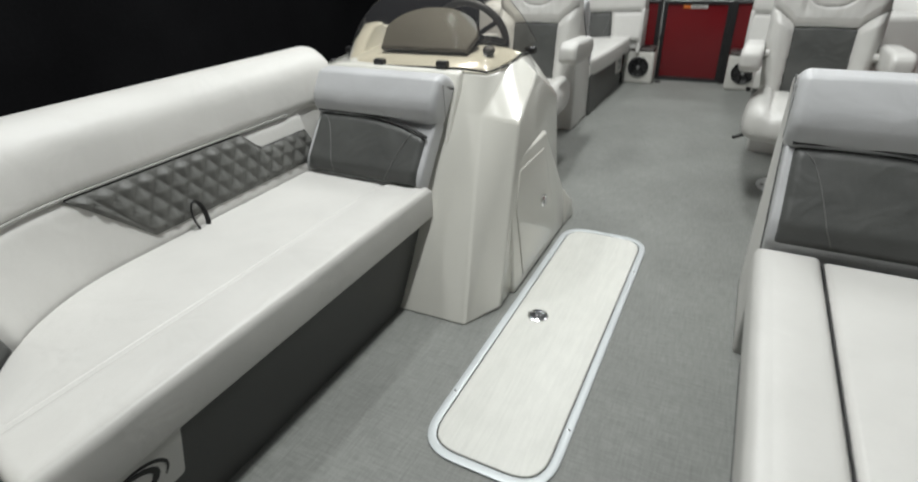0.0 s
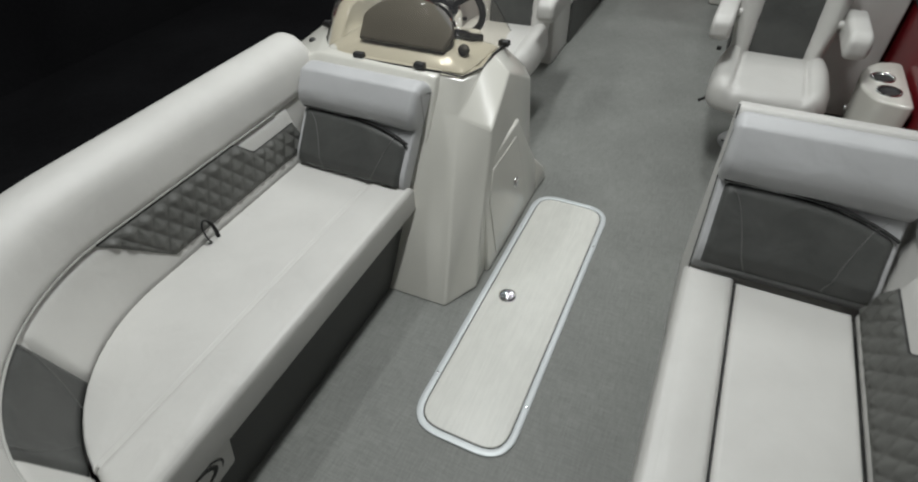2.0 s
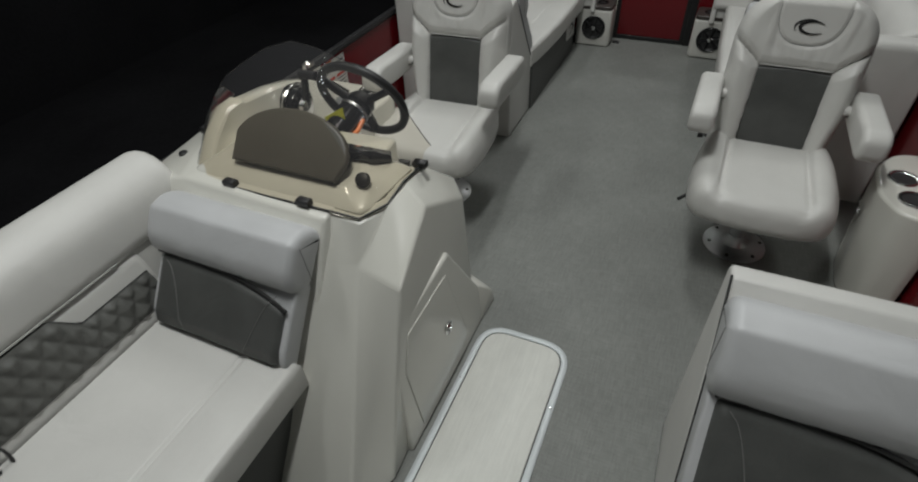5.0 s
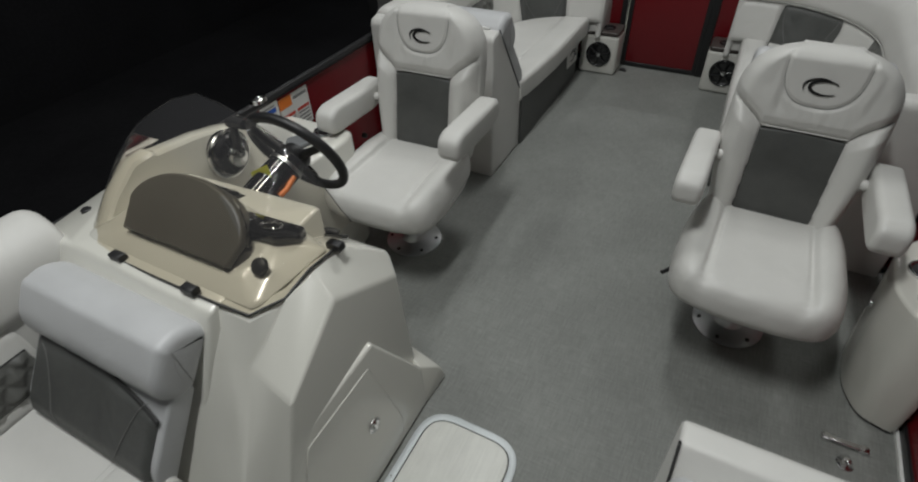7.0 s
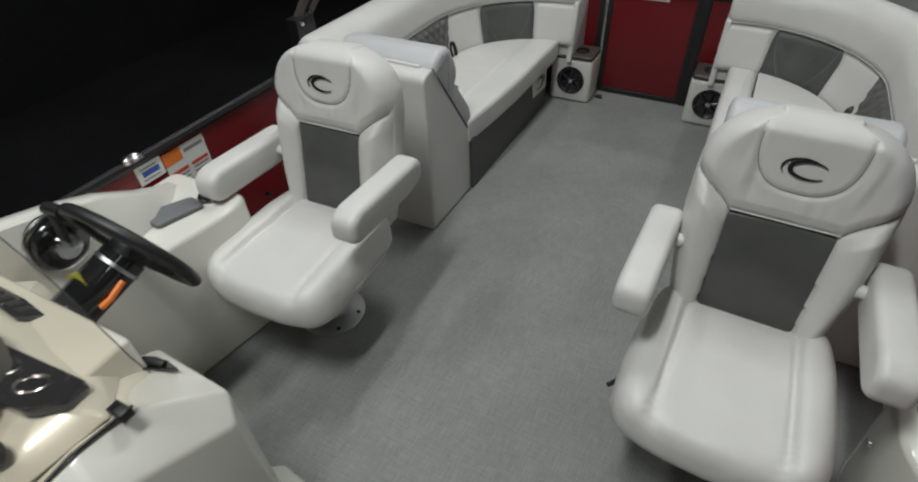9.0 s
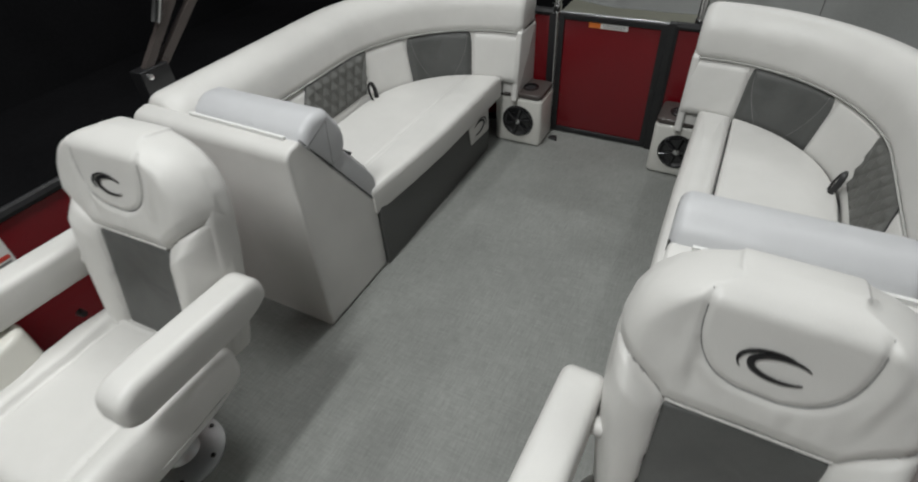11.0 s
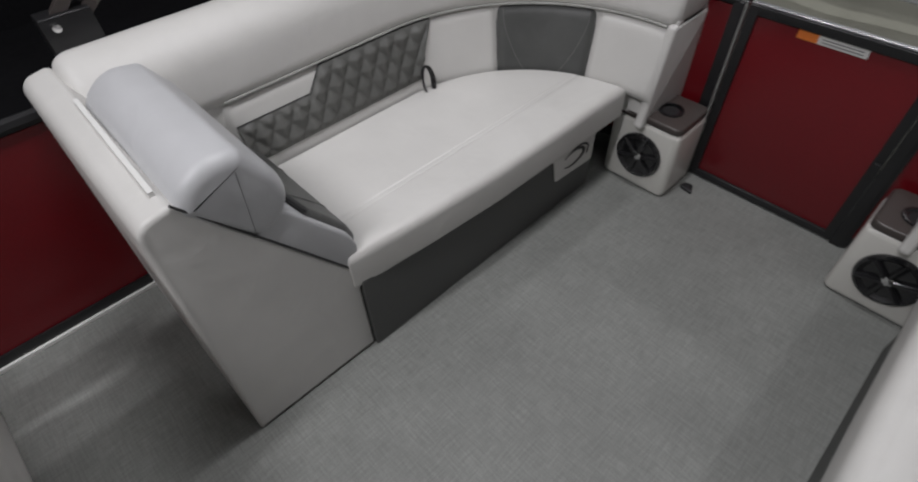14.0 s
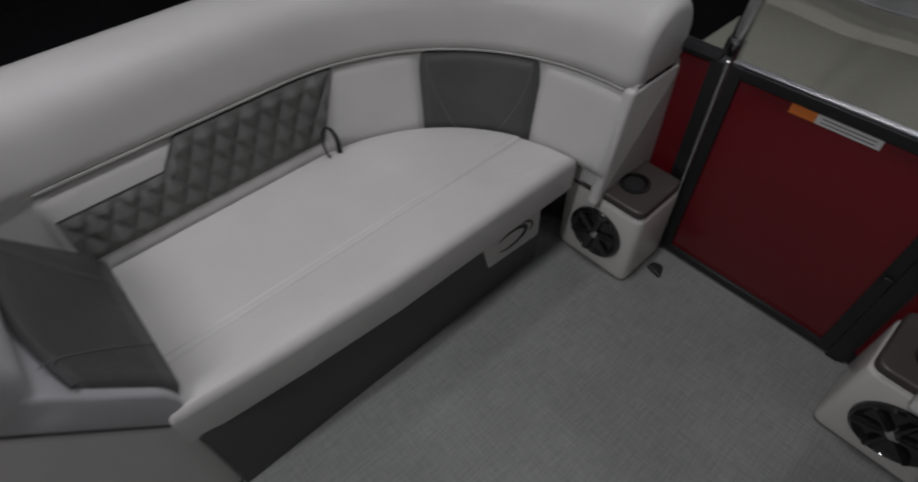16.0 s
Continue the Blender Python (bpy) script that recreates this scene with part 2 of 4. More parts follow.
def tube(points, radius, sides=10, bm=None, closed=False, flat=1.0):
    """A round bar through points."""
    bm = bm or bmesh.new()
    pts = [Vector(p) for p in points]
    n, loops, side = len(pts), [], None
    for i, p in enumerate(pts):
        if closed:
            d = pts[(i + 1) % n] - pts[i - 1]
        else:
            d = pts[min(i + 1, n - 1)] - pts[max(i - 1, 0)]
        d.normalize()
        if side is None:
            side = d.orthogonal().normalized()
        side = (side - d * side.dot(d)).normalized()
        up = d.cross(side)
        loops.append([p + radius * (side * math.cos(2 * math.pi * k / sides) + up * flat * math.sin(2 * math.pi * k / sides)) for k in range(sides)])
    if closed:
        loops.append(loops[0])
    return rings(bm, loops, not closed)


def lathe(profile, to=plain, sides=32, bm=None):
    """Turns (radius, height) pairs round the third axis."""
    bm = bm or bmesh.new()
    loops = [[to(max(r, 0.0004) * math.cos(2 * math.pi * k / sides), max(r, 0.0004) * math.sin(2 * math.pi * k / sides), h) for k in range(sides)] for r, h in profile]
    return rings(bm, loops)


def hull(points, bevel=0.01, segments=3):
    bm = bmesh.new()
    for p in points:
        bm.verts.new(p)
    bmesh.ops.convex_hull(bm, input=bm.verts)
    bmesh.ops.delete(bm, geom=[v for v in bm.verts if not v.link_faces], context="VERTS")
    bmesh.ops.dissolve_limit(bm, angle_limit=radians(3), verts=bm.verts, edges=bm.edges)
    if bevel:
        bmesh.ops.bevel(bm, geom=list(bm.edges), offset=bevel, segments=segments, profile=0.5, affect="EDGES", clamp_overlap=True)
    return bm


def facets(spots, faces, bevel=0.01, segments=3):
    """A closed solid from named corners; each word of faces walks round one face."""
    bm = bmesh.new()
    vs = {k: bm.verts.new(p) for k, p in spots.items()}
    for word in faces.split():
        bm.faces.new([vs[k] for k in word])
    bmesh.ops.recalc_face_normals(bm, faces=bm.faces)
    bmesh.ops.bevel(bm, geom=list(bm.edges), offset=bevel, segments=segments, profile=0.5, affect="EDGES", clamp_overlap=True)
    return bm


def grid(fn, n, m, bm=None):
    """A sheet through fn(i / n, j / m)."""
    bm = bm or bmesh.new()
    v = [[bm.verts.new(fn(i / n, j / m)) for j in range(m + 1)] for i in range(n + 1)]
    for i in range(n):
        for j in range(m):
            bm.faces.new((v[i][j], v[i + 1][j], v[i + 1][j + 1], v[i][j + 1]))
    return bm


def arc_mark(to, size, mat_parent, name="emblem"):
    """A swoosh of two crescents, as a thin raised plate."""
    bm = bmesh.new()
    for cx, rx, ry, a0, a1, w in ((0.05, 0.43, 0.235, 32, 322, 0.10), (-0.06, 0.46, 0.275, 60, 215, 0.055)):
        front, back = [], []
        n = 22
        for i in range(n + 1):
            f = i / n
            a = radians(a0 + (a1 - a0) * f)
            t = w * math.sin(math.pi * f) ** 0.8 + 0.004
            p, q = (cx + rx * math.cos(a), ry * math.sin(a)), (cx + (rx - t) * math.cos(a), (ry - t * 0.8) * math.sin(a))
            front.append((p, q))
        for h in (0.0,):
            vs = [(bm.verts.new(to(p[0] * size, p[1] * size, 0.0015)), bm.verts.new(to(q[0] * size, q[1] * size, 0.0015)),
                   bm.verts.new(to(p[0] * size, p[1] * size, -0.002)), bm.verts.new(to(q[0] * size, q[1] * size, -0.002))) for p, q in front]
            for a, b in zip(vs, vs[1:]):
                bm.faces.new((a[0], b[0], b[1], a[1]))
                bm.faces.new((a[0], a[2], b[2], b[0]))
                bm.faces.new((a[1], b[1], b[3], a[3]))
    return part(name, bm, BLACK, mat_parent, "black stitched swoosh emblem")


# ---- setting ----
single("ground", box(-9, 9, -6, 30, -0.16, -0.06, 0.0), DRAPE, "black carpeted showroom ground under the boat", "ground", kind="structure")
single("pavement", box(-0.97, 5.9, 5.62, 7.7, -0.06, -0.045, 0.004), GROUND, "pale concrete aisle in front of the boat", "pavement", kind="structure")
single("wall_west", box(-4.2, -4.1, -6, 30, -0.06, 4.6, 0.0), DRAPE, "black draped showroom wall beside the boat", "wall", kind="structure")
# South, east and north walls and ceiling are unseen, added to keep surroundings dark.
single("wall_south", box(-4.2, 9, -4.6, -4.5, -0.06, 4.6, 0.0), DRAPE, "unseen black wall added behind the boat to close the room", "wall", kind="structure")
single("wall_east", box(6.0, 6.1, -6, 30, -0.06, 4.6, 0.0), CEIL, "unseen dark wall added on the far side to close the room", "wall", kind="structure")
single("wall_north", box(-9, 9, 16.0, 16.1, -0.06, 4.6, 0.0), CEIL, "unseen dark wall added at the far end to close the room", "wall", kind="structure")
single("ceiling", box(-9, 9, -6, 30, 4.6, 4.7, 0.0), CEIL, "unseen dark ceiling added above the lamps to close the room", "ceiling", kind="structure")
single("floor", box(-1.42, 1.42, -1.7, 5.5, -0.06, 0.0, 0.0), DECK, "grey woven vinyl boat deck flooring", "floor", kind="structure")


# ---- fences and gate ----
FENCE_X, FENCE_R, FENCE_C, FENCE_T = 1.325, 0.88, (0.46, 4.16), 0.68


def fence_points(sx, y0):
    pts = [(sx * FENCE_X, y0 + (4.16 - y0) * i / 12) for i in range(13)]
    pts += [(sx * (FENCE_C[0] + (FENCE_X - FENCE_C[0]) * math.cos(a)), FENCE_C[1] + FENCE_R * math.sin(a)) for a in [math.pi / 2 * k / 12 for k in range(1, 13)]]
    pts.append((-0.34 if sx < 0 else 0.275, FENCE_C[1] + FENCE_R))
    return pts


def ribbon(pts, z0, z1, thick):
    """An upright sheet along a line in plan."""
    bm, loops = bmesh.new(), []
    n = len(pts)
    for i, p in enumerate(pts):
        d = Vector(pts[min(i + 1, n - 1)]) - Vector(pts[max(i - 1, 0)])
        d.normalize()
        k = Vector((-d.y, d.x)) * thick / 2
        a, b = Vector(p) + k, Vector(p) - k
        loops.append([(a.x, a.y, z0), (b.x, b.y, z0), (b.x, b.y, z1), (a.x, a.y, z1)])
    return rings(bm, loops)


def fence(sx, y0):
    pts = fence_points(sx, y0)
    ob = root("fence", (sx * FENCE_X, 2.0, 0.0), "deep red boat fence panels in black frame rails", "fence", "boat fences")
    cuts = [0, 4, 7, 13, 19, 25]
    for a, b in zip(cuts, cuts[1:]):
        part("panel", ribbon(pts[a:b + 1], 0.045, FENCE_T - 0.02, 0.012), RED, ob)
    part("top_rail", tube([(x, y, FENCE_T) for x, y in pts], 0.02, 8), BLACK, ob, "black painted top rail")
    part("bottom_rail", ribbon(pts, 0.012, 0.05, 0.03), BLACK, ob, "black painted bottom rail")
    # White colour stands for the bright light in the gap under the fence.
    part("sill_light", ribbon([(x - sx * 0.018, y) for x, y in pts[:14]], 0.001, 0.014, 0.014), PAPER, ob, "white sill strip for the light showing in the gap")
    for i in cuts:
        x, y = pts[i]
        part("post", box(x - 0.018, x + 0.018, y - 0.018, y + 0.018, 0.0, FENCE_T, 0.003), BLACK, ob)
    return ob


fence(-1, -1.5)
fence(1, -1.5)


def gate():
    y, x0, x1, top = 5.035, -0.305, 0.245, 0.685
    ob = root("gate", (0, y, 0), "closed deep red boarding gate in a black frame", "gate")
    part("panel", box(x0 + 0.02, x1 - 0.02, y - 0.005, y + 0.005, 0.03, top - 0.01, 0.001), RED, ob)
    for a, b in ((x0, x0 + 0.03), (x1 - 0.03, x1)):
        part("stile", box(a, b, y - 0.016, y + 0.016, 0.008, top, 0.004), BLACK, ob)
    for a, b in ((0.008, 0.036), (top - 0.03, top)):
        part("rail", box(x0 + 0.03, x1 - 0.03, y - 0.015, y + 0.015, a, b, 0.004), BLACK, ob)
    part("edge_trim", tube([(x0 - 0.012, y - 0.01, 0.01), (x0 - 0.012, y - 0.01, 0.34), (x0 - 0.012, y - 0.01, top)], 0.005, 8), STEEL, ob, "bright hinge rod")
    part("closing_post", box(x1 + 0.001, x1 + 0.036, y - 0.02, y + 0.02, 0.0, top + 0.01, 0.004), BLACK, ob, "black painted closing post")
    part("latch", box(x1 - 0.022, x1 - 0.004, y - 0.026, y - 0.016, 0.31, 0.35, 0.003), BLACK, ob)
    part("top_edge", box(x0, x1, y - 0.010, y + 0.010, top + 0.0005, top + 0.006, 0.002), ALU, ob, "worn aluminium top edge")
    return ob


gate()


def strip_label(x0, x1, y, z0, z1):
    ob = root("warning_label", (x0, y, z0), "orange and white warning strip stuck on the red gate", "label")
    part("backing", box(x0, x1, y - 0.0008, y, z0, z1, 0.0), PAPER, ob)
    part("orange_block", box(x0, x0 + (x1 - x0) * 0.3, y - 0.0016, y - 0.0008, z0, z1, 0.0), ORANGE, ob)
    for k in range(2):
        part("print_line", box(x0 + (x1 - x0) * 0.36, x1 - 0.012, y - 0.0016, y - 0.0008, z0 + 0.006 + k * 0.009, z0 + 0.009 + k * 0.009, 0.0), INK, ob)


strip_label(-0.145, 0.055, 5.0295, 0.626, 0.653)


def side_label(y0, y1, z0, z1, name, label, parts):
    x = -FENCE_X + 0.0068
    ob = root(name, (x, y0, z0), label, "label")
    part("backing", box(x, x + 0.0008, y0, y1, z0, z1, 0.0), PAPER, ob)
    for nm, a, b, c, d, mat in parts:
        part(nm, box(x + 0.0009, x + 0.0016, y0 + a * (y1 - y0), y0 + b * (y1 - y0), z0 + c * (z1 - z0), z0 + d * (z1 - z0), 0.0), mat, ob)


side_label(2.385, 2.495, 0.585, 0.66, "maker_label", "white label with blue print on the red fence", [("print_block", 0.2, 0.85, 0.35, 0.65, BLUE), ("print_line", 0.15, 0.8, 0.75, 0.82, INK), ("print_line", 0.15, 0.8, 0.15, 0.22, INK)])
side_label(2.50, 2.695, 0.465, 0.65, "warning_label", "white and orange warning label on the red fence",
           [("orange_block", 0.0, 0.42, 0.72, 1.0, ORANGE), ("print_line", 0.48, 0.95, 0.82, 0.9, INK), ("red_block", 0.04, 0.46, 0.46, 0.54, REDINK), ("red_block", 0.54, 0.96, 0.46, 0.54, REDINK)]
           + [("print_line", 0.06 + 0.5 * c, 0.44 + 0.5 * c, 0.08 + 0.1 * r, 0.12 + 0.1 * r, INK) for c in (0, 1) for r in range(4)])


# ---- lounge benches ----
RAD, UC, UIN = 0.55, 0.50, 1.05


def bench(name, label, sx, head, way, vc, back_start, face, head_depth, slant, with_body=True, group="lounge benches"):
    """A lounge bench. u: out from the boat's middle; v: from its head end towards its rounded end."""
    def to(u, v, z):
        return (sx * u, head + way * v, z)

    uf = face
    s_end = vc + RAD * math.pi / 2 + (0.10 if way > 0 and sx > 0 else 0.06)

    def line(s, off):
        if s < vc:
            return (UIN + off, s)
        a = (s - vc) / RAD
        if a < math.pi / 2:
            return (UC + (RAD + off) * math.cos(a), vc + (RAD + off) * math.sin(a))
        return (UC - (s - vc - RAD * math.pi / 2), vc + RAD + off)

    def on_back(s, h, d):
        u, v = line(s, 0.075 * h + d)
        return to(u, v, 0.375 + 0.245 * h)

    ob = root(name, to(0.8, vc, 0), label, "bench seat", group)
    # skirt
    arc = [(UC + (RAD + 0.2) * math.cos(a), vc + (RAD - 0.04) * math.sin(a)) for a in [math.pi / 2 * k / 8 for k in range(9)]]
    skirt = part("base", slab([(uf + 0.04, 0.0), (1.25, 0.0), (1.25, vc)] + [p for p in arc[1:] if p[0] > uf + 0.12] + [(uf + 0.08, vc + RAD - 0.045), (uf + 0.04, vc + RAD - 0.09)], 0.0, 0.31, 0.006, to), SKIRT, ob, "charcoal vinyl skirt down to the deck")
    # emblem panel at the rounded end
    v1 = vc + RAD - (0.095 if way > 0 else 0.045)
    v0 = v1 - 0.25
    part("emblem_panel", slab(round_poly([(v0, 0.285), (v0 + 0.03, 0.145), (v1, 0.13), (v1, 0.285)], 0.012), 0.0, 0.007, 0.003, lambda a, b, c: to(uf + 0.04 - c, a, b)), WHITE, skirt, "white emblem panel on the skirt")
    flip = -sx * way
    arc_mark(lambda a, b, c: to(uf + 0.0325 - c, (v0 + v1) / 2 + 0.01 - flip * a, 0.208 + b), 0.155, skirt)
    # seat
    us = uf + (0.185 if sx < 0 else 0.163 if way < 0 else 0.148)
    amax = math.acos((us - UC) / RAD)
    arc = [(UC + (RAD - 0.006) * math.cos(amax * k / 12), vc + (RAD - 0.006) * math.sin(amax * k / 12)) for k in range(13)]
    part("seat_cushion", slab([(us, 0.0), (UIN - 0.006, 0.0)] + arc, 0.30, 0.412, 0.022 if sx > 0 else 0.012, to, 5, 0.010), WHITE, ob)
    taper = (0.045 if sx < 0 else 0.015) if way > 0 else 0.0
    ends = [(us - 0.003 - (us - uf) * k / 5, vc + math.sqrt(max(0, RAD ** 2 - (us - (us - uf) * k / 5 - UC) ** 2)) - 0.006) for k in range(6)]
    part("bolster", slab([(uf + taper, -0.02), (us - 0.003, -0.02)] + ends + ([(uf + taper * 0.1, 0.5), (uf + taper * 0.45, 0.25)] if taper else []), 0.285, 0.418, 0.038 if sx > 0 else 0.03, to, 6, 0.006, low=0.02), WHITE, ob, "rounded white front bolster")
    if sx > 0:
        part("seam", box(us - 0.0035, us + 0.0015, 0.0, vc + RAD - 0.05, 0.31, 0.398, 0.0, to=to), SEAM, ob)
    else:
        part("seam", box(us - 0.013, us + 0.007, 0.0, vc + RAD - 0.05, 0.31, 0.409, 0.004, to=to), WHITE, ob)
    # back body and roll
    body = [(0.03, 0.30), (0.27, 0.30), (0.27, 0.64), (0.08, 0.64)]
    bm = rings(bmesh.new(), [[to(*line(s, o), z) for o, z in body] for s in [back_start + 0.02 + (s_end - back_start - 0.02) * k / 48 for k in range(49)]])
    part("back_body", bm, WHITE, ob)
    prof = round_poly([(0.058, 0.632), (0.10, 0.595), (0.25, 0.595), (0.292, 0.65), (0.29, 0.765), (0.24, 0.824), (0.165, 0.826), (0.085, 0.77)], 0.055, 4)
    cu, cz = 0.175, 0.70
    loops, rr = [], 0.05
    stations = [back_start + rr * (1 - math.cos(math.pi / 2 * k / 5)) for k in range(6)]
    stations += [back_start + rr + (s_end - back_start - 2 * rr) * k / 46 for k in range(1, 46)]
    stations += [s_end - rr + rr * math.sin(math.pi / 2 * k / 5) for k in range(6)]
    for s in stations:
        e = min(s - back_start, s_end - s)
        f = 1.0 if e >= rr else math.sqrt(max(0.0, 1 - (1 - e / rr) ** 2))
        f = 0.72 + 0.28 * f
        loops.append([to(*line(s, cu + (o - cu) * f), cz + (z - cz) * f) for o, z in prof])
    part("back_roll", rings(bmesh.new(), loops), WHITE, ob, "thick padded white top roll", 50)
    part("piping", tube([to(*line(s, 0.066), 0.622) for s in [0.0 + (s_end - 0.03) * k / 60 for k in range(61)]], 0.004, 6), SEAMW, ob)

    # padded back panels
    def pad(nm, s0, s1, mat, lab, bulge=0.012, rows=10):
        def f(i, j):
            s = s0 + (s1 - s0) * i
            e = min(i, 1 - i) * (s1 - s0)
            k = min(1.0, e / 0.02) ** 0.5
            q = min(1.0, min(j, 1 - j) / 0.12) ** 0.5
            return on_back(s, j, 0.012 - (bulge + 0.012) * k * q)
        return part(nm, grid(f, max(8, int((s1 - s0) / 0.012)), rows * 2), mat, ob, lab, 60)

    g0, g1 = (vc + RAD * radians(a) for a in ((37, 70) if sx < 0 else (41, 76)))
    pad("back_panel", -0.08 if way < 0 and sx < 0 else -0.02, g0, WHITE, "smooth white back panel", 0.004)
    gp = pad("grey_back_panel", g0, g1, GREY, "charcoal back panel with curved stitching", 0.008)
    pad("back_panel", g1, s_end, WHITE, "smooth white back panel", 0.008)
    for sgn, base in ((1, g0), (-1, g1)):
        part("stitching", tube([on_back(base + sgn * (0.02 + 0.10 * (1 - k / 12) ** 2 * 0.9), k / 12 * 0.92 + 0.04, -0.0085) for k in range(13)], 0.001, 5), THREAD, gp)
    # end cushion under the roll
    part("end_panel", slab(round_poly([(-0.005, 0.27), (0.27, 0.27), (0.285, 0.63), (0.062, 0.63)], 0.015), s_end - 0.03, s_end + 0.004, 0.012, lambda a, b, c: to(*line(c, a), b)), WHITE, ob)

    # quilted panel
    notch, stop = slant
    def top(s):
        if s < notch - 0.06:
            return 0.70
        if s < notch:
            return 0.70 + 0.27 * (s - notch + 0.06) / 0.06
        return 0.97

    foot = 0.25 if way > 0 or sx < 0 else 0.17
    begin = -0.06 if way < 0 and sx < 0 else 0.0
    lean = 0.17 if way < 0 and sx < 0 else 0.075

    def low(s):
        b = stop - lean
        return foot if s < b else foot + (0.95 - foot) * (s - b) / lean

    def quilt(i, j):
        s = begin + (stop - 0.001 - begin) * i
        h = low(s) + (top(s) - low(s)) * j
        a, b = s / 0.062, h * 0.245 / 0.085
        p, q = (a + b) % 1.0, (a - b) % 1.0
        d = min(p, 1 - p, q, 1 - q) * 2
        tall = top(s) - low(s)
        e = min(1.0, min(j, 1 - j) * 8, min(j, 1 - j) * tall * 14, (1 - i) * 40)
        return on_back(s, h, -0.008 - 0.018 * e * (d ** 0.55))
    qp = part("quilted_panel", grid(quilt, int(stop / 0.0065), 34), QUILT_LIT, ob, "charcoal diamond-quilted back panel", 80)
    outline = [on_back(s, top(s), -0.005) for s in [begin + (stop - begin) * k / 50 for k in range(51)]]
    part("piping", tube(outline, 0.0035, 6), SEAM, qp)
    # pull strap
    sv = stop - 0.075 if lean < 0.1 else stop - 0.30
    loop = [to(*line(sv + 0.022 * math.sin(a), -0.028 + 0.012 * math.cos(a)), 0.448 + 0.05 * math.cos(a)) for a in [2 * math.pi * k / 18 for k in range(18)]]
    part("pull_strap", tube(loop, 0.011, 6, closed=True, flat=0.3), RUBBER, ob, "black webbing pull loop")

    # head end: slanted pad with pillow
    shift = 0.055 if with_body and way < 0 else 0.0

    def across(t, z, u):
        return to(u, -t - shift, z)

    ua, ub = uf + (0.02 if way < 0 else 0.055), UIN + (-0.005 if not with_body else 0.04 if way < 0 else 0.005 if sx < 0 else -0.03)
    if with_body:
        d = head_depth
        part("head_body", slab(round_poly([(0.0, 0.0), (d, 0.0), (d - 0.012, 0.765), (d - 0.03, 0.788), (d - 0.085, 0.798), (0.0, 0.345)], [0.004, 0.004, 0.02, 0.02, 0.012, 0.02]), ua - 0.002, 1.295, 0.012, across), WHITE, ob, "white vinyl wedge behind the headrest")
        part("piping", tube([across(t, z, ua - 0.001) for t, z in ((0.0, 0.35), (0.1, 0.494), (0.2, 0.637), (d - 0.085, 0.80))], 0.0028, 6), SEAM, ob)
        if way > 0:
            part("hinge_strip", box(ua + 0.05, 1.06, -1, 1, 0, 1, 0.0, to=lambda a, b, c: across(d - 0.075 - 0.018 * (a - ua) + 0.005 * b, 0.793 + 0.014 * c, a)), PAPER, ob, "thin pale hinge strip")
    pad_line = [(0.012, 0.36), (0.205, 0.63), (0.155, 0.675), (0.12, 0.652), (-0.01, 0.475), (-0.025, 0.42)]
    face_line = ((-0.025, 0.42), (-0.008, 0.475), (0.057, 0.566), (0.125, 0.66))
    pillow_line = [(0.318, 0.762), (0.295, 0.812), (0.235, 0.848), (0.165, 0.836), (0.106, 0.748), (0.098, 0.687), (0.135, 0.63), (0.20, 0.622), (0.29, 0.735)]
    if not with_body:
        pad_line, face_line, pillow_line = ([(t * 0.88, 0.41 + (z - 0.41) * 0.84) for t, z in pts] for pts in (pad_line, face_line, pillow_line))
    part("head_pad", slab(round_poly(pad_line, 0.02), ua, ub, 0.009, across), SILVER, ob, "silver-grey slanted pad")

    def face_pt(u, k, d):
        pts = face_line
        x = k * 3
        i = min(2, int(x))
        f = x - i
        t = pts[i][0] + (pts[i + 1][0] - pts[i][0]) * f
        z = pts[i][1] + (pts[i + 1][1] - pts[i][1]) * f
        return across(t - d * 0.85, z + d * 0.5, u)

    def crest(i):
        k = 1 - i if sx < 0 else i
        return 1.0 + 0.06 * k - 0.26 * k ** 3

    def gface(i, j):
        e = min(1.0, min(i, 1 - i) * 22) ** 0.5
        rise = crest(i)
        return face_pt(ua + 0.014 + (ub - ua - 0.022) * i, j * rise, -0.016 + 0.031 * e * min(1.0, min(j, 1 - j) * 12) ** 0.5)
    gf = part("grey_face", grid(gface, 60, 24), GREY, ob, "charcoal face with curved stitching", 60)
    for sg, u0 in ((1, ua + 0.05), (-1, ub - 0.05)):
        part("stitching", tube([face_pt(u0 + sg * 0.10 * (k / 14) ** 0.6, 0.93 - 0.85 * k / 14, 0.0165) for k in range(15)], 0.0011, 5), THREAD, gf)
    part("piping", tube([face_pt(ua + 0.014 + (ub - ua - 0.022) * k / 20, crest(k / 20), 0.012) for k in range(21)], 0.006, 6), SEAM, ob)
    pil = round_poly(pillow_line, [0.03, 0.03, 0.03, 0.012, 0.03, 0.03, 0.03, 0.03, 0.03] if sum(pillow_line[k - 1][0] * pillow_line[k][1] - pillow_line[k][0] * pillow_line[k - 1][1] for k in range(9)) > 0 else [0.03, 0.03, 0.03, 0.03, 0.03, 0.012, 0.03, 0.03, 0.03], 4)
    hp = part("head_pillow", slab(pil, ua - 0.006, ub + 0.02, 0.03, across, 6), SILVER, ob, "silver-grey padded headrest pillow", 60)
    ridge, tail = Vector(pillow_line[3]).lerp(Vector(pillow_line[2]), 0.3), Vector(pillow_line[7])
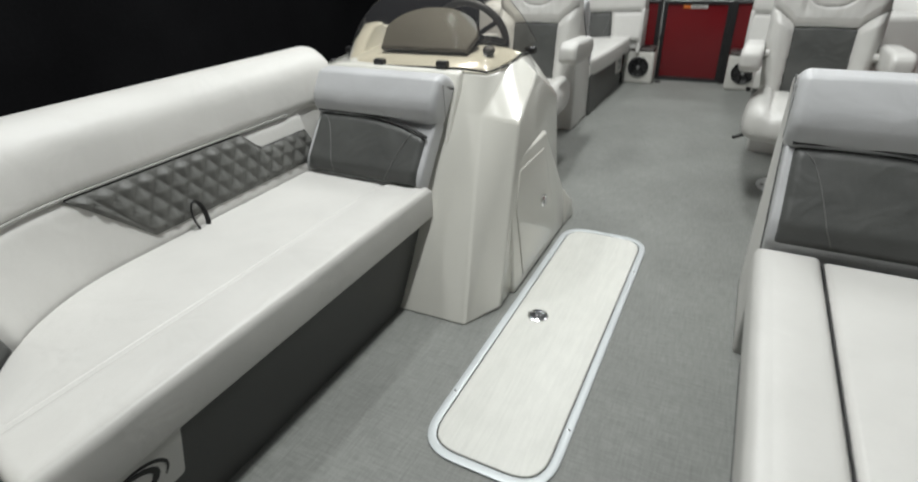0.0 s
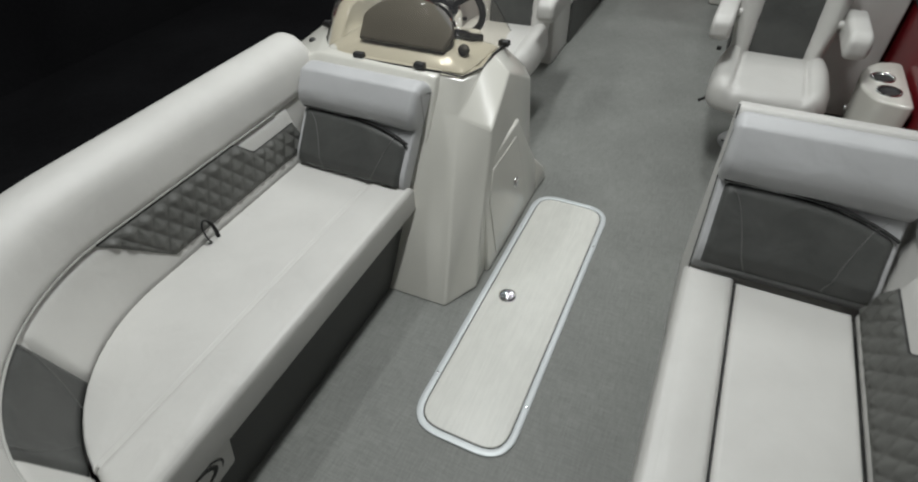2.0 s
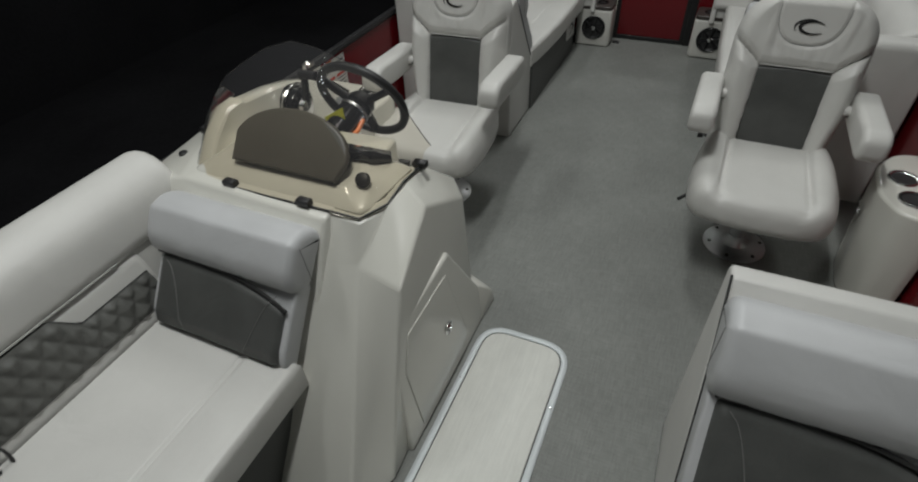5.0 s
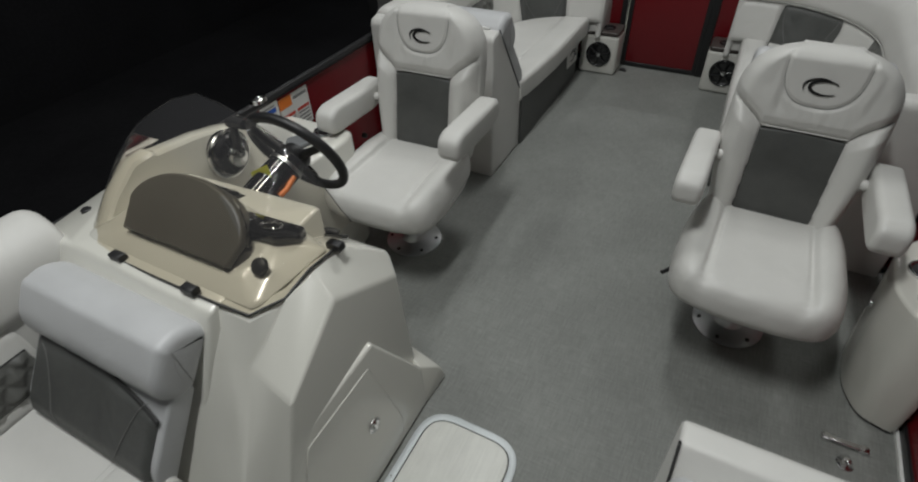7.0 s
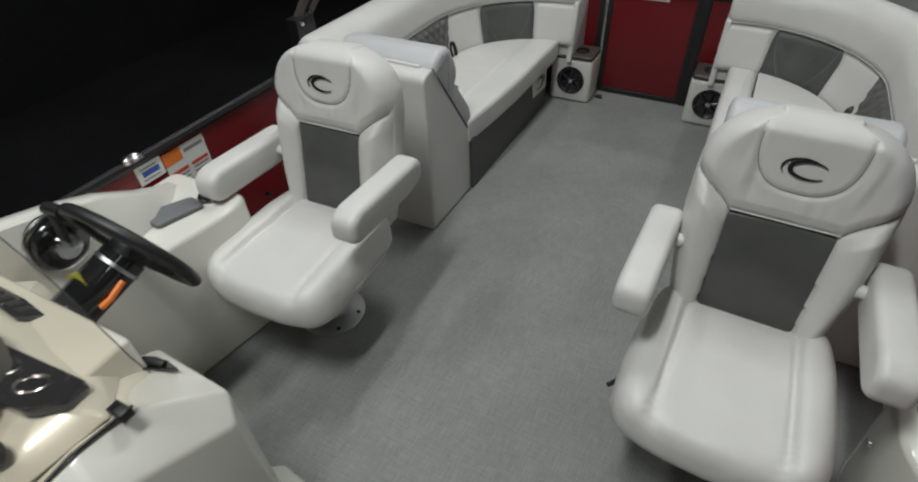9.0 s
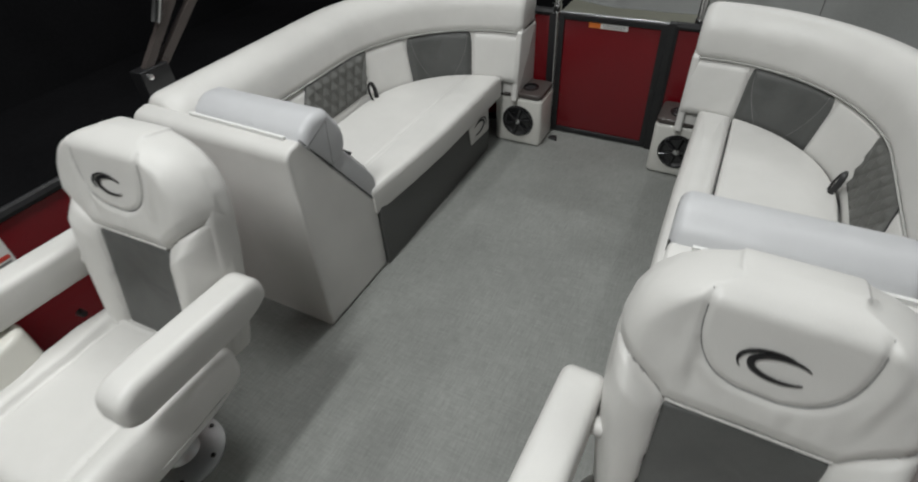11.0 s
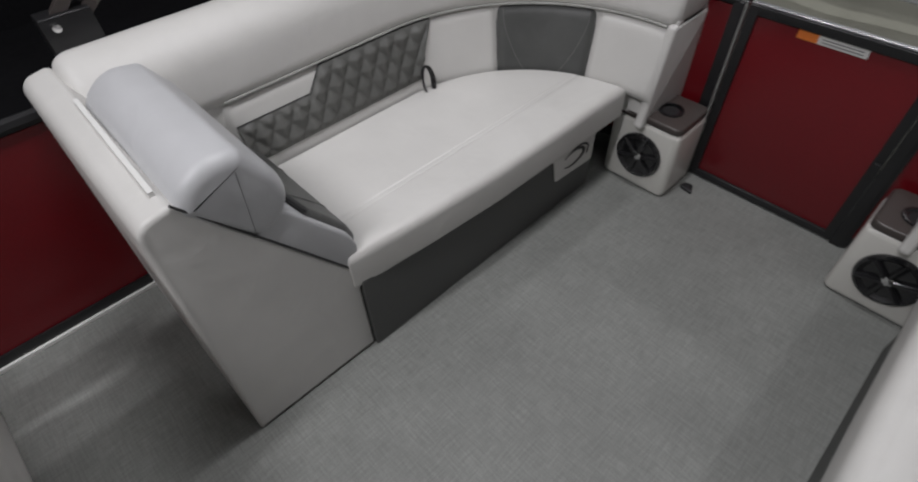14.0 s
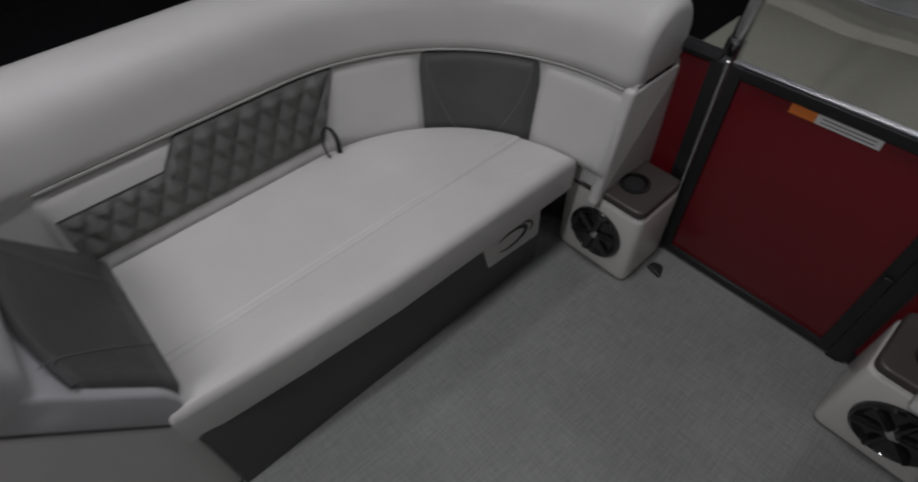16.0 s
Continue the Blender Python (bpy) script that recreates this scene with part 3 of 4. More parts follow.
    part("seam", tube([across(p.x, p.y, ua - 0.0065) for p in [(ridge * 0.84 + tail * 0.16).lerp(tail * 0.86 + ridge * 0.14, k / 8) for k in range(9)]], 0.0011, 5), INK, hp)
    return ob


bench("lounge_bench", "white vinyl lounge bench with charcoal quilted back beside the helm console", -1, 1.10, -1, 0.80, -0.33, 0.497, 0, (0.24, 0.84), False)
bench("lounge_bench", "white vinyl lounge bench with charcoal quilted back and silver headrest", 1, 1.10, -1, 0.80, -0.27, 0.550, 0.45, (0.30, 0.72))
bench("lounge_bench", "white vinyl lounge bench with silver headrest, curving to the gate", -1, 3.62, 1, 0.60, -0.31, 0.525, 0.40, (0.31, 0.735))
bench("lounge_bench", "white vinyl lounge bench with silver headrest, curving to the gate", 1, 3.62, 1, 0.60, -0.31, 0.488, 0.42, (0.31, 0.735))


def streaked(m, squash, amount, relief):
    """Adds long fine streaks, as of moulded grain, to a material."""
    nt = m.node_tree
    b = nt.nodes["Principled BSDF"]
    old = b.inputs["Base Color"].links[0].from_socket
    tc, mp, tx, mr, vm, bp = (nt.nodes.new("ShaderNode" + k) for k in ("TexCoord", "Mapping", "TexNoise", "MapRange", "VectorMath", "Bump"))
    mp.inputs["Scale"].default_value = squash
    tx.inputs["Scale"].default_value, tx.inputs["Detail"].default_value, tx.inputs["Distortion"].default_value = 1.0, 3, 1.2
    mr.inputs["From Min"].default_value, mr.inputs["From Max"].default_value = 0.35, 0.65
    mr.inputs["To Min"].default_value, mr.inputs["To Max"].default_value = 1 - amount, 1 + amount * 0.4
    vm.operation = "SCALE"
    bp.inputs["Strength"].default_value, bp.inputs["Distance"].default_value = relief, 0.002
    for a, c in ((tc.outputs["Object"], mp.inputs[0]), (mp.outputs[0], tx.inputs["Vector"]), (tx.outputs["Fac"], mr.inputs["Value"]), (old, vm.inputs[0]), (mr.outputs[0], vm.inputs["Scale"]),
                 (vm.outputs[0], b.inputs["Base Color"]), (tx.outputs["Fac"], bp.inputs["Height"]), (bp.outputs[0], b.inputs["Normal"])):
        nt.links.new(a, c)
    return m


# ---- floor locker ----
def floor_hatch():
    x0, x1, y0, y1 = -0.168, 0.203, 0.395, 1.785
    ob = root("floor_hatch", ((x0 + x1) / 2, 1.09, 0), "closed cream floor locker hatch with a metal rim", "hatch")
    outer = round_poly([(x0, y0), (x1, y0), (x1, y1), (x0, y1)], 0.12, 8)
    def ring_of(d0, d1, z0, z1):
        bm = bmesh.new()
        a, b = inset(ccw(outer), d0), inset(ccw(outer), d1)
        return rings(bm, [[(x, y, 0.0005) for x, y in a], [(x, y, z0) for x, y in a], [(x, y, z1) for x, y in inset(ccw(outer), (d0 + d1) / 2)], [(x, y, z0) for x, y in b], [(x, y, 0.0005) for x, y in b]], False)
    part("rim", ring_of(0.0, 0.024, 0.006, 0.009), RIM, ob, "pale satin metal rim")
    part("gap", slab(inset(ccw(outer), 0.022), 0.0004, 0.002, 0.0), SEAM, ob)
    part("lid", slab(inset(ccw(outer), 0.028), 0.001, 0.008, 0.004), LID, ob, "cream textured lid")
    k = (-0.058, 1.069)
    put = lambda a, b, c: (k[0] + a, k[1] + b, 0.008 + c)
    lock = part("lock", lathe([(0.0, 0.0), (0.036, 0.0), (0.036, 0.003), (0.030, 0.006), (0.027, 0.003), (0.0, 0.003)], put), STEEL, ob, "round chrome turn lock")
    part("lock_core", lathe([(0.0, 0.002), (0.026, 0.003), (0.024, 0.0045), (0.0, 0.0045)], put), RUBBER, lock)
    for a in (40, 160, 280):
        c, s = math.cos(radians(a)), math.sin(radians(a))
        part("lock_wing", box(0.004, 0.024, -0.005, 0.005, 0.0045, 0.009, 0.001, to=lambda p, q, h, c=c, s=s: put(p * c - q * s, p * s + q * c, h)), STEEL, lock)
    for i in range(4):
        part("screw", lathe([(0.0, 0.008), (0.004, 0.008), (0.003, 0.0102), (0.0, 0.0105)], lambda a, b, c, i=i: ((x0 + 0.011 if i % 2 else x1 - 0.011) + a, (0.62 if i < 2 else 1.5) + b, c), 10), STEEL, ob)


LID = streaked(material("cream_lid", (0.64, 0.64, 0.60), 0.40, 0, 0.02, 160, 0.03, 14, 0.0), (70, 5, 1), 0.05, 0.4)
floor_hatch()


# ---- helm console ----
def console():
    ob = root("helm_console", (-0.7, 1.5, 0), "cream gelcoat helm console with tinted windscreen and side door", "console")
    spots = {"a": (-0.58, 0.905, 0), "b": (-0.275, 0.913, 0), "c": (-0.20, 1.06, 0), "d": (-0.235, 1.835, 0), "e": (-0.315, 1.865, 0), "f": (-0.60, 1.88, 0),
             "s": (-0.58, 1.30, 0.628), "k": (-0.409, 1.368, 0.617), "j": (-0.243, 1.331, 0.619), "A": (-0.268, 1.568, 0.74), "C": (-0.262, 1.825, 0.598), "B": (-0.317, 1.872, 0.638),
             "n": (-0.58, 1.41, 0.768), "N": (-0.41, 1.422, 0.753), "M": (-0.352, 1.497, 0.772), "L": (-0.347, 1.585, 0.794), "Q": (-0.343, 1.70, 0.786), "p": (-0.57, 1.755, 0.70), "q": (-0.60, 1.89, 0.615)}
    part("body", facets(spots, "abks bcjk cdCAj kjALM skMNn ACBQL deBC LQp QBqp nNMLpq efqB fasnq fedcba", 0.011), GEL, ob, "", 30)
    part("side_body", hull([(-0.50, 1.16, 0.31), (-1.33, 1.16, 0.31), (-0.50, 1.38, 0.765), (-1.08, 1.40, 0.765), (-1.31, 1.40, 0.70), (-0.50, 1.82, 0.79), (-1.30, 1.82, 0.74), (-0.50, 1.82, 0.0), (-1.33, 1.82, 0.0), (-1.33, 1.3, 0.0), (-0.50, 1.3, 0.0)], 0.012, 3), GEL, ob, "", 30)
    # lower side fairing that runs out to a toe
    xs = -0.187
    side = lambda a, b, c: (xs + c - 0.105 * max(0, b), a, b)
    part("side_fairing", slab(round_poly([(1.172, 0.0), (1.80, 0.0), (1.812, 0.18), (1.635, 0.50), (1.288, 0.492), (1.212, 0.345)], 0.008), -0.09, 0.0, 0.012, side), GEL, ob, "", 30)
    part("toe", hull([(-0.36, 1.86, 0.235), (-0.209, 1.806, 0.187), (-0.185, 1.90, 0.088), (-0.198, 1.785, 0.09), (-0.36, 1.92, 0.14), (-0.18, 1.925, 0.0), (-0.36, 1.955, 0.0), (-0.19, 1.775, 0.0), (-0.36, 1.77, 0.0)], 0.007, 3), GEL, ob, "", 30)
    # door
    leaf = [(1.262, 0.03), (1.63, 0.03), (1.655, 0.10), (1.588, 0.446), (1.315, 0.444), (1.252, 0.325)]
    part("door_gap", slab(round_poly(inset(ccw(leaf), -0.004), 0.012), -0.004, 0.0008, 0.0, side), SEAMG, ob)
    door = part("door", slab(round_poly(leaf, 0.012), 0.0, 0.004, 0.003, side), GEL, ob)
    ring = part("lock", lathe([(0.0, 0.0), (0.026, 0.0), (0.026, 0.005), (0.02, 0.009), (0.015, 0.005), (0.0, 0.005)], lambda a, b, c: (xs - 0.022 + c, 1.531 + a, 0.237 + b), 20), STEEL, door, "round chrome lock")
    part("lock_wing", box(-0.005, 0.005, -0.017, 0.017, 0.005, 0.013, 0.002, to=lambda a, b, c: (xs - 0.022 + c, 1.531 + a, 0.237 + b)), STEEL, ring)
    # dash: sloped shelf behind the windscreen
    part("dash_top", hull([(-1.08, 1.43, 0.76), (-0.40, 1.43, 0.765), (-0.355, 1.68, 0.79), (-1.08, 1.78, 0.74), (-0.92, 1.49, 0.80), (-0.49, 1.49, 0.805), (-0.47, 1.62, 0.835), (-0.95, 1.62, 0.835), (-1.0, 1.88, 0.70), (-0.56, 1.80, 0.68), (-0.80, 1.72, 0.80), (-0.50, 1.70, 0.785)], 0.012, 3), GEL, ob, "", 30)
    # instrument hood
    def hood_to(a, b, c):
        k = b / 0.16
        return (-0.713 + a, 1.487 + 0.137 * k - c * 0.7, 0.815 + 0.14 * k + c * 0.7)
    hp = [(-0.20, 0.0), (0.19, 0.0), (0.215, 0.055)] + [(0.213 * math.cos(a), 0.055 + 0.105 * math.sin(a)) for a in [math.pi * k / 16 for k in range(1, 16)]] + [(-0.205, 0.055)]
    bmh = slab(hp, -0.015, 0.012, 0.008, hood_to)
    back_edge = [hood_to(x, y, -0.012) for x, y in hp[2:]]
    far = [(-0.713 + (x + 0.713) * 0.72, y + 0.05, z - 0.075) for x, y, z in back_edge]
    hood = part("instrument_hood", bmh, HOOD, ob, "taupe arched instrument hood")
    shell = bmesh.new()
    rows = [[shell.verts.new(Vector(p).lerp(Vector(q), k / 4)) for p, q in zip(back_edge, far)] for k in range(5)]
    for a, b in zip(rows, rows[1:]):
        for k in range(len(a) - 1):
            shell.faces.new((a[k], a[k + 1], b[k + 1], b[k]))
    part("hood_shell", shell, HOOD, hood, "taupe hood sides", 80)
    # gauges and switches on the helm side
    on_dash = lambda a, b, c: (a, b, 0.853 - 0.42 * (b - 1.60) + c)
    cl = part("gauge_cluster", slab(round_poly([(-0.71, 1.675), (-0.60, 1.575), (-0.455, 1.595), (-0.415, 1.645), (-0.45, 1.70)], 0.012), -0.02, 0.008, 0.004, on_dash), GLOSS, ob, "glossy black gauge cluster")
    for gx, gy in ((-0.60, 1.64), (-0.51, 1.642)):
        g = part("gauge", lathe([(0.0, 0.008), (0.030, 0.008), (0.032, 0.012), (0.028, 0.014), (0.026, 0.010), (0.0, 0.010)], lambda a, b, c, gx=gx, gy=gy: on_dash(gx + a, gy + b * 0.9, c), 24), STEEL, cl, "round chrome-rimmed gauge")
    on_low = lambda a, b, c: (a, b, 0.806 - 0.62 * (b - 1.72) + c)
    sp = part("switch_panel", slab(round_poly([(-1.0, 1.79), (-0.97, 1.745), (-0.78, 1.735), (-0.755, 1.795)], 0.01), -0.03, 0.006, 0.003, on_low), GLOSS, ob, "glossy black rocker switch panel")
    for k in range(4):
        part("switch", box(-0.955 + 0.045 * k, -0.925 + 0.045 * k, 1.752, 1.78, 0.005, 0.013, 0.003, to=on_low), RUBBER, sp)
    # corner keypad
    on_corner = lambda a, b, c: (a, b, 0.733 + 0.2 * (a + 0.5) - 0.712 * (b - 1.738) + c)
    pad = part("keypad", slab(round_poly([(-0.565, 1.782), (-0.505, 1.80), (-0.44, 1.848), (-0.51, 1.862)], 0.006), -0.004, 0.008, 0.002, on_corner), GLOSS, ob, "black control pad on the corner")
    part("pad_lever", tube([on_corner(-0.53, 1.825, 0.016), on_corner(-0.50, 1.835, 0.02), on_corner(-0.475, 1.84, 0.014)], 0.011, 10), RUBBER, pad)
    part("dash_knob", lathe([(0.0, 0.0), (0.024, 0.0), (0.022, 0.012), (0.017, 0.016), (0.0, 0.016)], lambda a, b, c: (-0.450 + a, 1.528 + b * 0.7 - c * 0.7, 0.818 + b * 0.7 + c * 0.7), 20), RUBBER, ob, "round black dash socket")
    # windscreen
    base = [(-0.343, 1.71, 0.79), (-0.347, 1.585, 0.80), (-0.354, 1.495, 0.778), (-0.41, 1.422, 0.762), (-0.50, 1.412, 0.772), (-0.60, 1.41, 0.77), (-0.75, 1.412, 0.766), (-0.90, 1.418, 0.762),
            (-1.0, 1.43, 0.76), (-1.08, 1.475, 0.758), (-1.15, 1.56, 0.756), (-1.21, 1.70, 0.756), (-1.255, 1.85, 0.756)]
    top = [(-0.345, 1.77, 0.82), (-0.37, 1.765, 0.86), (-0.41, 1.765, 0.92), (-0.47, 1.77, 0.98), (-0.54, 1.775, 1.025), (-0.63, 1.78, 1.06), (-0.73, 1.785, 1.085), (-0.83, 1.79, 1.095),
           (-0.94, 1.785, 1.06), (-1.05, 1.775, 1.0), (-1.13, 1.76, 0.95), (-1.19, 1.77, 0.90), (-1.26, 1.88, 0.80)]
    bm = bmesh.new()
    lay = []
    for b0, t0 in zip(base, top):
        b0, t0 = Vector(b0), Vector(t0)
        bow = Vector((0, -0.02, 0.015))
        lay.append([b0.lerp(t0, j / 6) + bow * math.sin(math.pi * j / 6) for j in range(7)])
    vs = [[bm.verts.new(p) for p in row] for row in lay]
    for i in range(len(vs) - 1):
        for j in range(6):
            bm.faces.new((vs[i][j], vs[i + 1][j], vs[i + 1][j + 1], vs[i][j + 1]))
    ws = part("windscreen", bm, SMOKED, ob, "brown-tinted clear acrylic windscreen", 80)
    part("edge", tube(top, 0.0014, 6), RUBBER, ws)
    part("base_seal", tube(base, 0.004, 6), SEAM, ws)
    for x, y, z in ((-0.881, 1.418, 0.770), (-0.590, 1.41, 0.778), (-0.343, 1.688, 0.795), (-1.21, 1.66, 0.765)):
        part("clip", box(x - 0.022, x + 0.022, y - 0.012, y + 0.014, z - 0.008, z + 0.018, 0.006), RUBBER, ws, "black windscreen clip")
    # side pod along the fence
    part("side_pod", slab(round_poly([(-1.30, 1.78), (-1.0, 1.78), (-0.95, 2.1), (-0.90, 2.42), (-0.92, 2.52), (-1.30, 2.52)], 0.05), 0.0, 0.585, 0.02), GEL, ob, "", 30)
    crest = [(-1.03, 1.47, 0.76), (-1.045, 1.56, 0.835), (-1.065, 1.66, 0.885), (-1.07, 1.73, 0.885), (-1.075, 1.745, 0.872), (-1.08, 1.90, 0.85), (-1.085, 2.02, 0.82), (-1.095, 2.15, 0.77), (-1.12, 2.27, 0.695), (-1.17, 2.38, 0.625), (-1.21, 2.45, 0.588)]
    bmw = rings(bmesh.new(), [[(x + 0.045, y, 0.56), (x + 0.008, y, z - 0.012), (x, y, z - 0.002), (x - 0.012, y, z), (x - 0.045, y, z - 0.002), (x - 0.06, y, z - 0.012), (min(x - 0.07, -1.28), y + 0.01, 0.56)] for x, y, z in crest])
    part("pod_wall", bmw, GEL, ob, "raised cream coaming along the side", 30)
    part("pod_pad", slab(round_poly([(-1.168, 2.243), (-1.044, 2.238), (-0.995, 2.395), (-1.072, 2.411)], 0.015), 0.583, 0.605, 0.008), INKPAD, ob, "grey rubber pad on the side pod")
    cup = part("cup_holder", lathe([(0.0, 0.587), (0.030, 0.587), (0.036, 0.594), (0.045, 0.596), (0.05, 0.590), (0.05, 0.585)], lambda a, b, c: (-1.03 + a, 2.455 + b, c), 24), STEEL, ob, "chrome cup holder ring")
    # Flat black disc: the dark of an open well put into its colour.
    part("cup_dark_disc", lathe([(0.0, 0.5885), (0.031, 0.589), (0.0, 0.5895)], lambda a, b, c: (-1.03 + a, 2.455 + b, c), 24), RUBBER, cup)
    part("rail_socket", lathe([(0.0, 0.725), (0.016, 0.725), (0.016, 0.744), (0.012, 0.748), (0.0, 0.748)], lambda a, b, c: (-1.218 + a, 1.538 + b, c), 16), RUBBER, ob, "small black deck fitting")
    # throttle
    tx, ty, tz = -1.075, 1.975, 0.742
    thr = part("throttle_base", lathe([(0.0, 0.0), (0.065, 0.0), (0.065, 0.03), (0.055, 0.055), (0.03, 0.065), (0.0, 0.065)], lambda a, b, c: (tx + c, ty + a * 1.25, tz + b * 1.25), 28), GLOSS, ob, "chrome and black throttle housing")
    part("throttle_band", tube([(tx + 0.03, ty + 0.083 * math.cos(a), tz + 0.083 * math.sin(a)) for a in [2 * math.pi * k / 32 for k in range(32)]], 0.009, 8, closed=True), STEEL, thr, "chrome band")
    part("throttle_cap", lathe([(0.0, 0.06), (0.038, 0.06), (0.034, 0.085), (0.0, 0.09)], lambda a, b, c: (tx + c, ty + a, tz + b), 24), STEEL, thr)
    part("throttle_lever", tube([(tx + 0.075, ty, tz + 0.005), (tx + 0.085, ty + 0.005, tz + 0.06), (tx + 0.09, ty + 0.01, tz + 0.12)], 0.014, 10, flat=0.6), RUBBER, thr, "black throttle lever")
    part("throttle_grip", tube([(tx + 0.075, ty + 0.01, tz + 0.13), (tx + 0.10, ty + 0.012, tz + 0.135), (tx + 0.145, ty + 0.012, tz + 0.135)], 0.018, 10), RUBBER, thr, "black lever grip")
    # steering wheel facing the helm chair
    hub = Vector((-0.765, 2.03, 0.785))
    n = Vector((0.15, 0.90, 0.36)).normalized()
    e1 = Vector((1, 0, 0))
    e2 = n.cross(e1)
    wheel = part("steering_wheel", tube([hub + 0.175 * (e1 * math.cos(a) + e2 * math.sin(a)) for a in [2 * math.pi * k / 40 for k in range(40)]], 0.017, 12, closed=True), RUBBER, ob, "black three-spoke steering wheel")
    for a in (90, 210, 330):
        d = e1 * math.cos(radians(a)) + e2 * math.sin(radians(a))
        part("spoke", tube([hub - n * 0.02 + d * 0.02, hub - n * 0.012 + d * 0.10, hub + d * 0.17], 0.016, 10, flat=0.5), RUBBER, wheel)
        part("spoke_inlay", tube([hub + n * 0.002 + d * 0.06, hub + n * 0.008 + d * 0.14], 0.007, 8, flat=0.5), GLOSS, wheel)
    part("hub", lathe([(0.0, -0.04), (0.05, -0.04), (0.055, -0.01), (0.045, 0.008), (0.0, 0.012)], lambda a, b, c: tuple(hub + e1 * a + e2 * b + n * c), 24), RUBBER, wheel)
    col = part("steering_column", tube([hub - n * 0.03, hub - n * 0.11, hub - n * 0.22], 0.058, 18), GLOSS, ob, "black tilt steering column")
    part("collar", tube([hub - n * 0.055, hub - n * 0.065], 0.0605, 18), ALU, col)
    part("tilt_lever", tube([hub - n * 0.09 + e1 * 0.058, hub - n * 0.14 + e1 * 0.070, hub - n * 0.17 + e1 * 0.066], 0.009, 8), ORANGE, col, "orange-red tilt lever")
    part("tag", slab([(-0.05, -0.025), (0.05, -0.025), (0.05, 0.025), (-0.05, 0.025)], 0.0, 0.002, 0.0, lambda a, b, c: (-0.80 + a * 0.9, 1.885 + c, 0.775 + b + 0.55 * a)), YELLOW, ob, "yellow tag")
    return ob


SEAMG = material("shadow_gap", (0.16, 0.155, 0.14), 0.6, 0, 0.05, 300, 0.05, 10)
INKPAD = material("grey_pad", (0.14, 0.145, 0.15), 0.55, 0, 0.08, 300, 0.08, 8, 0.3)
console()


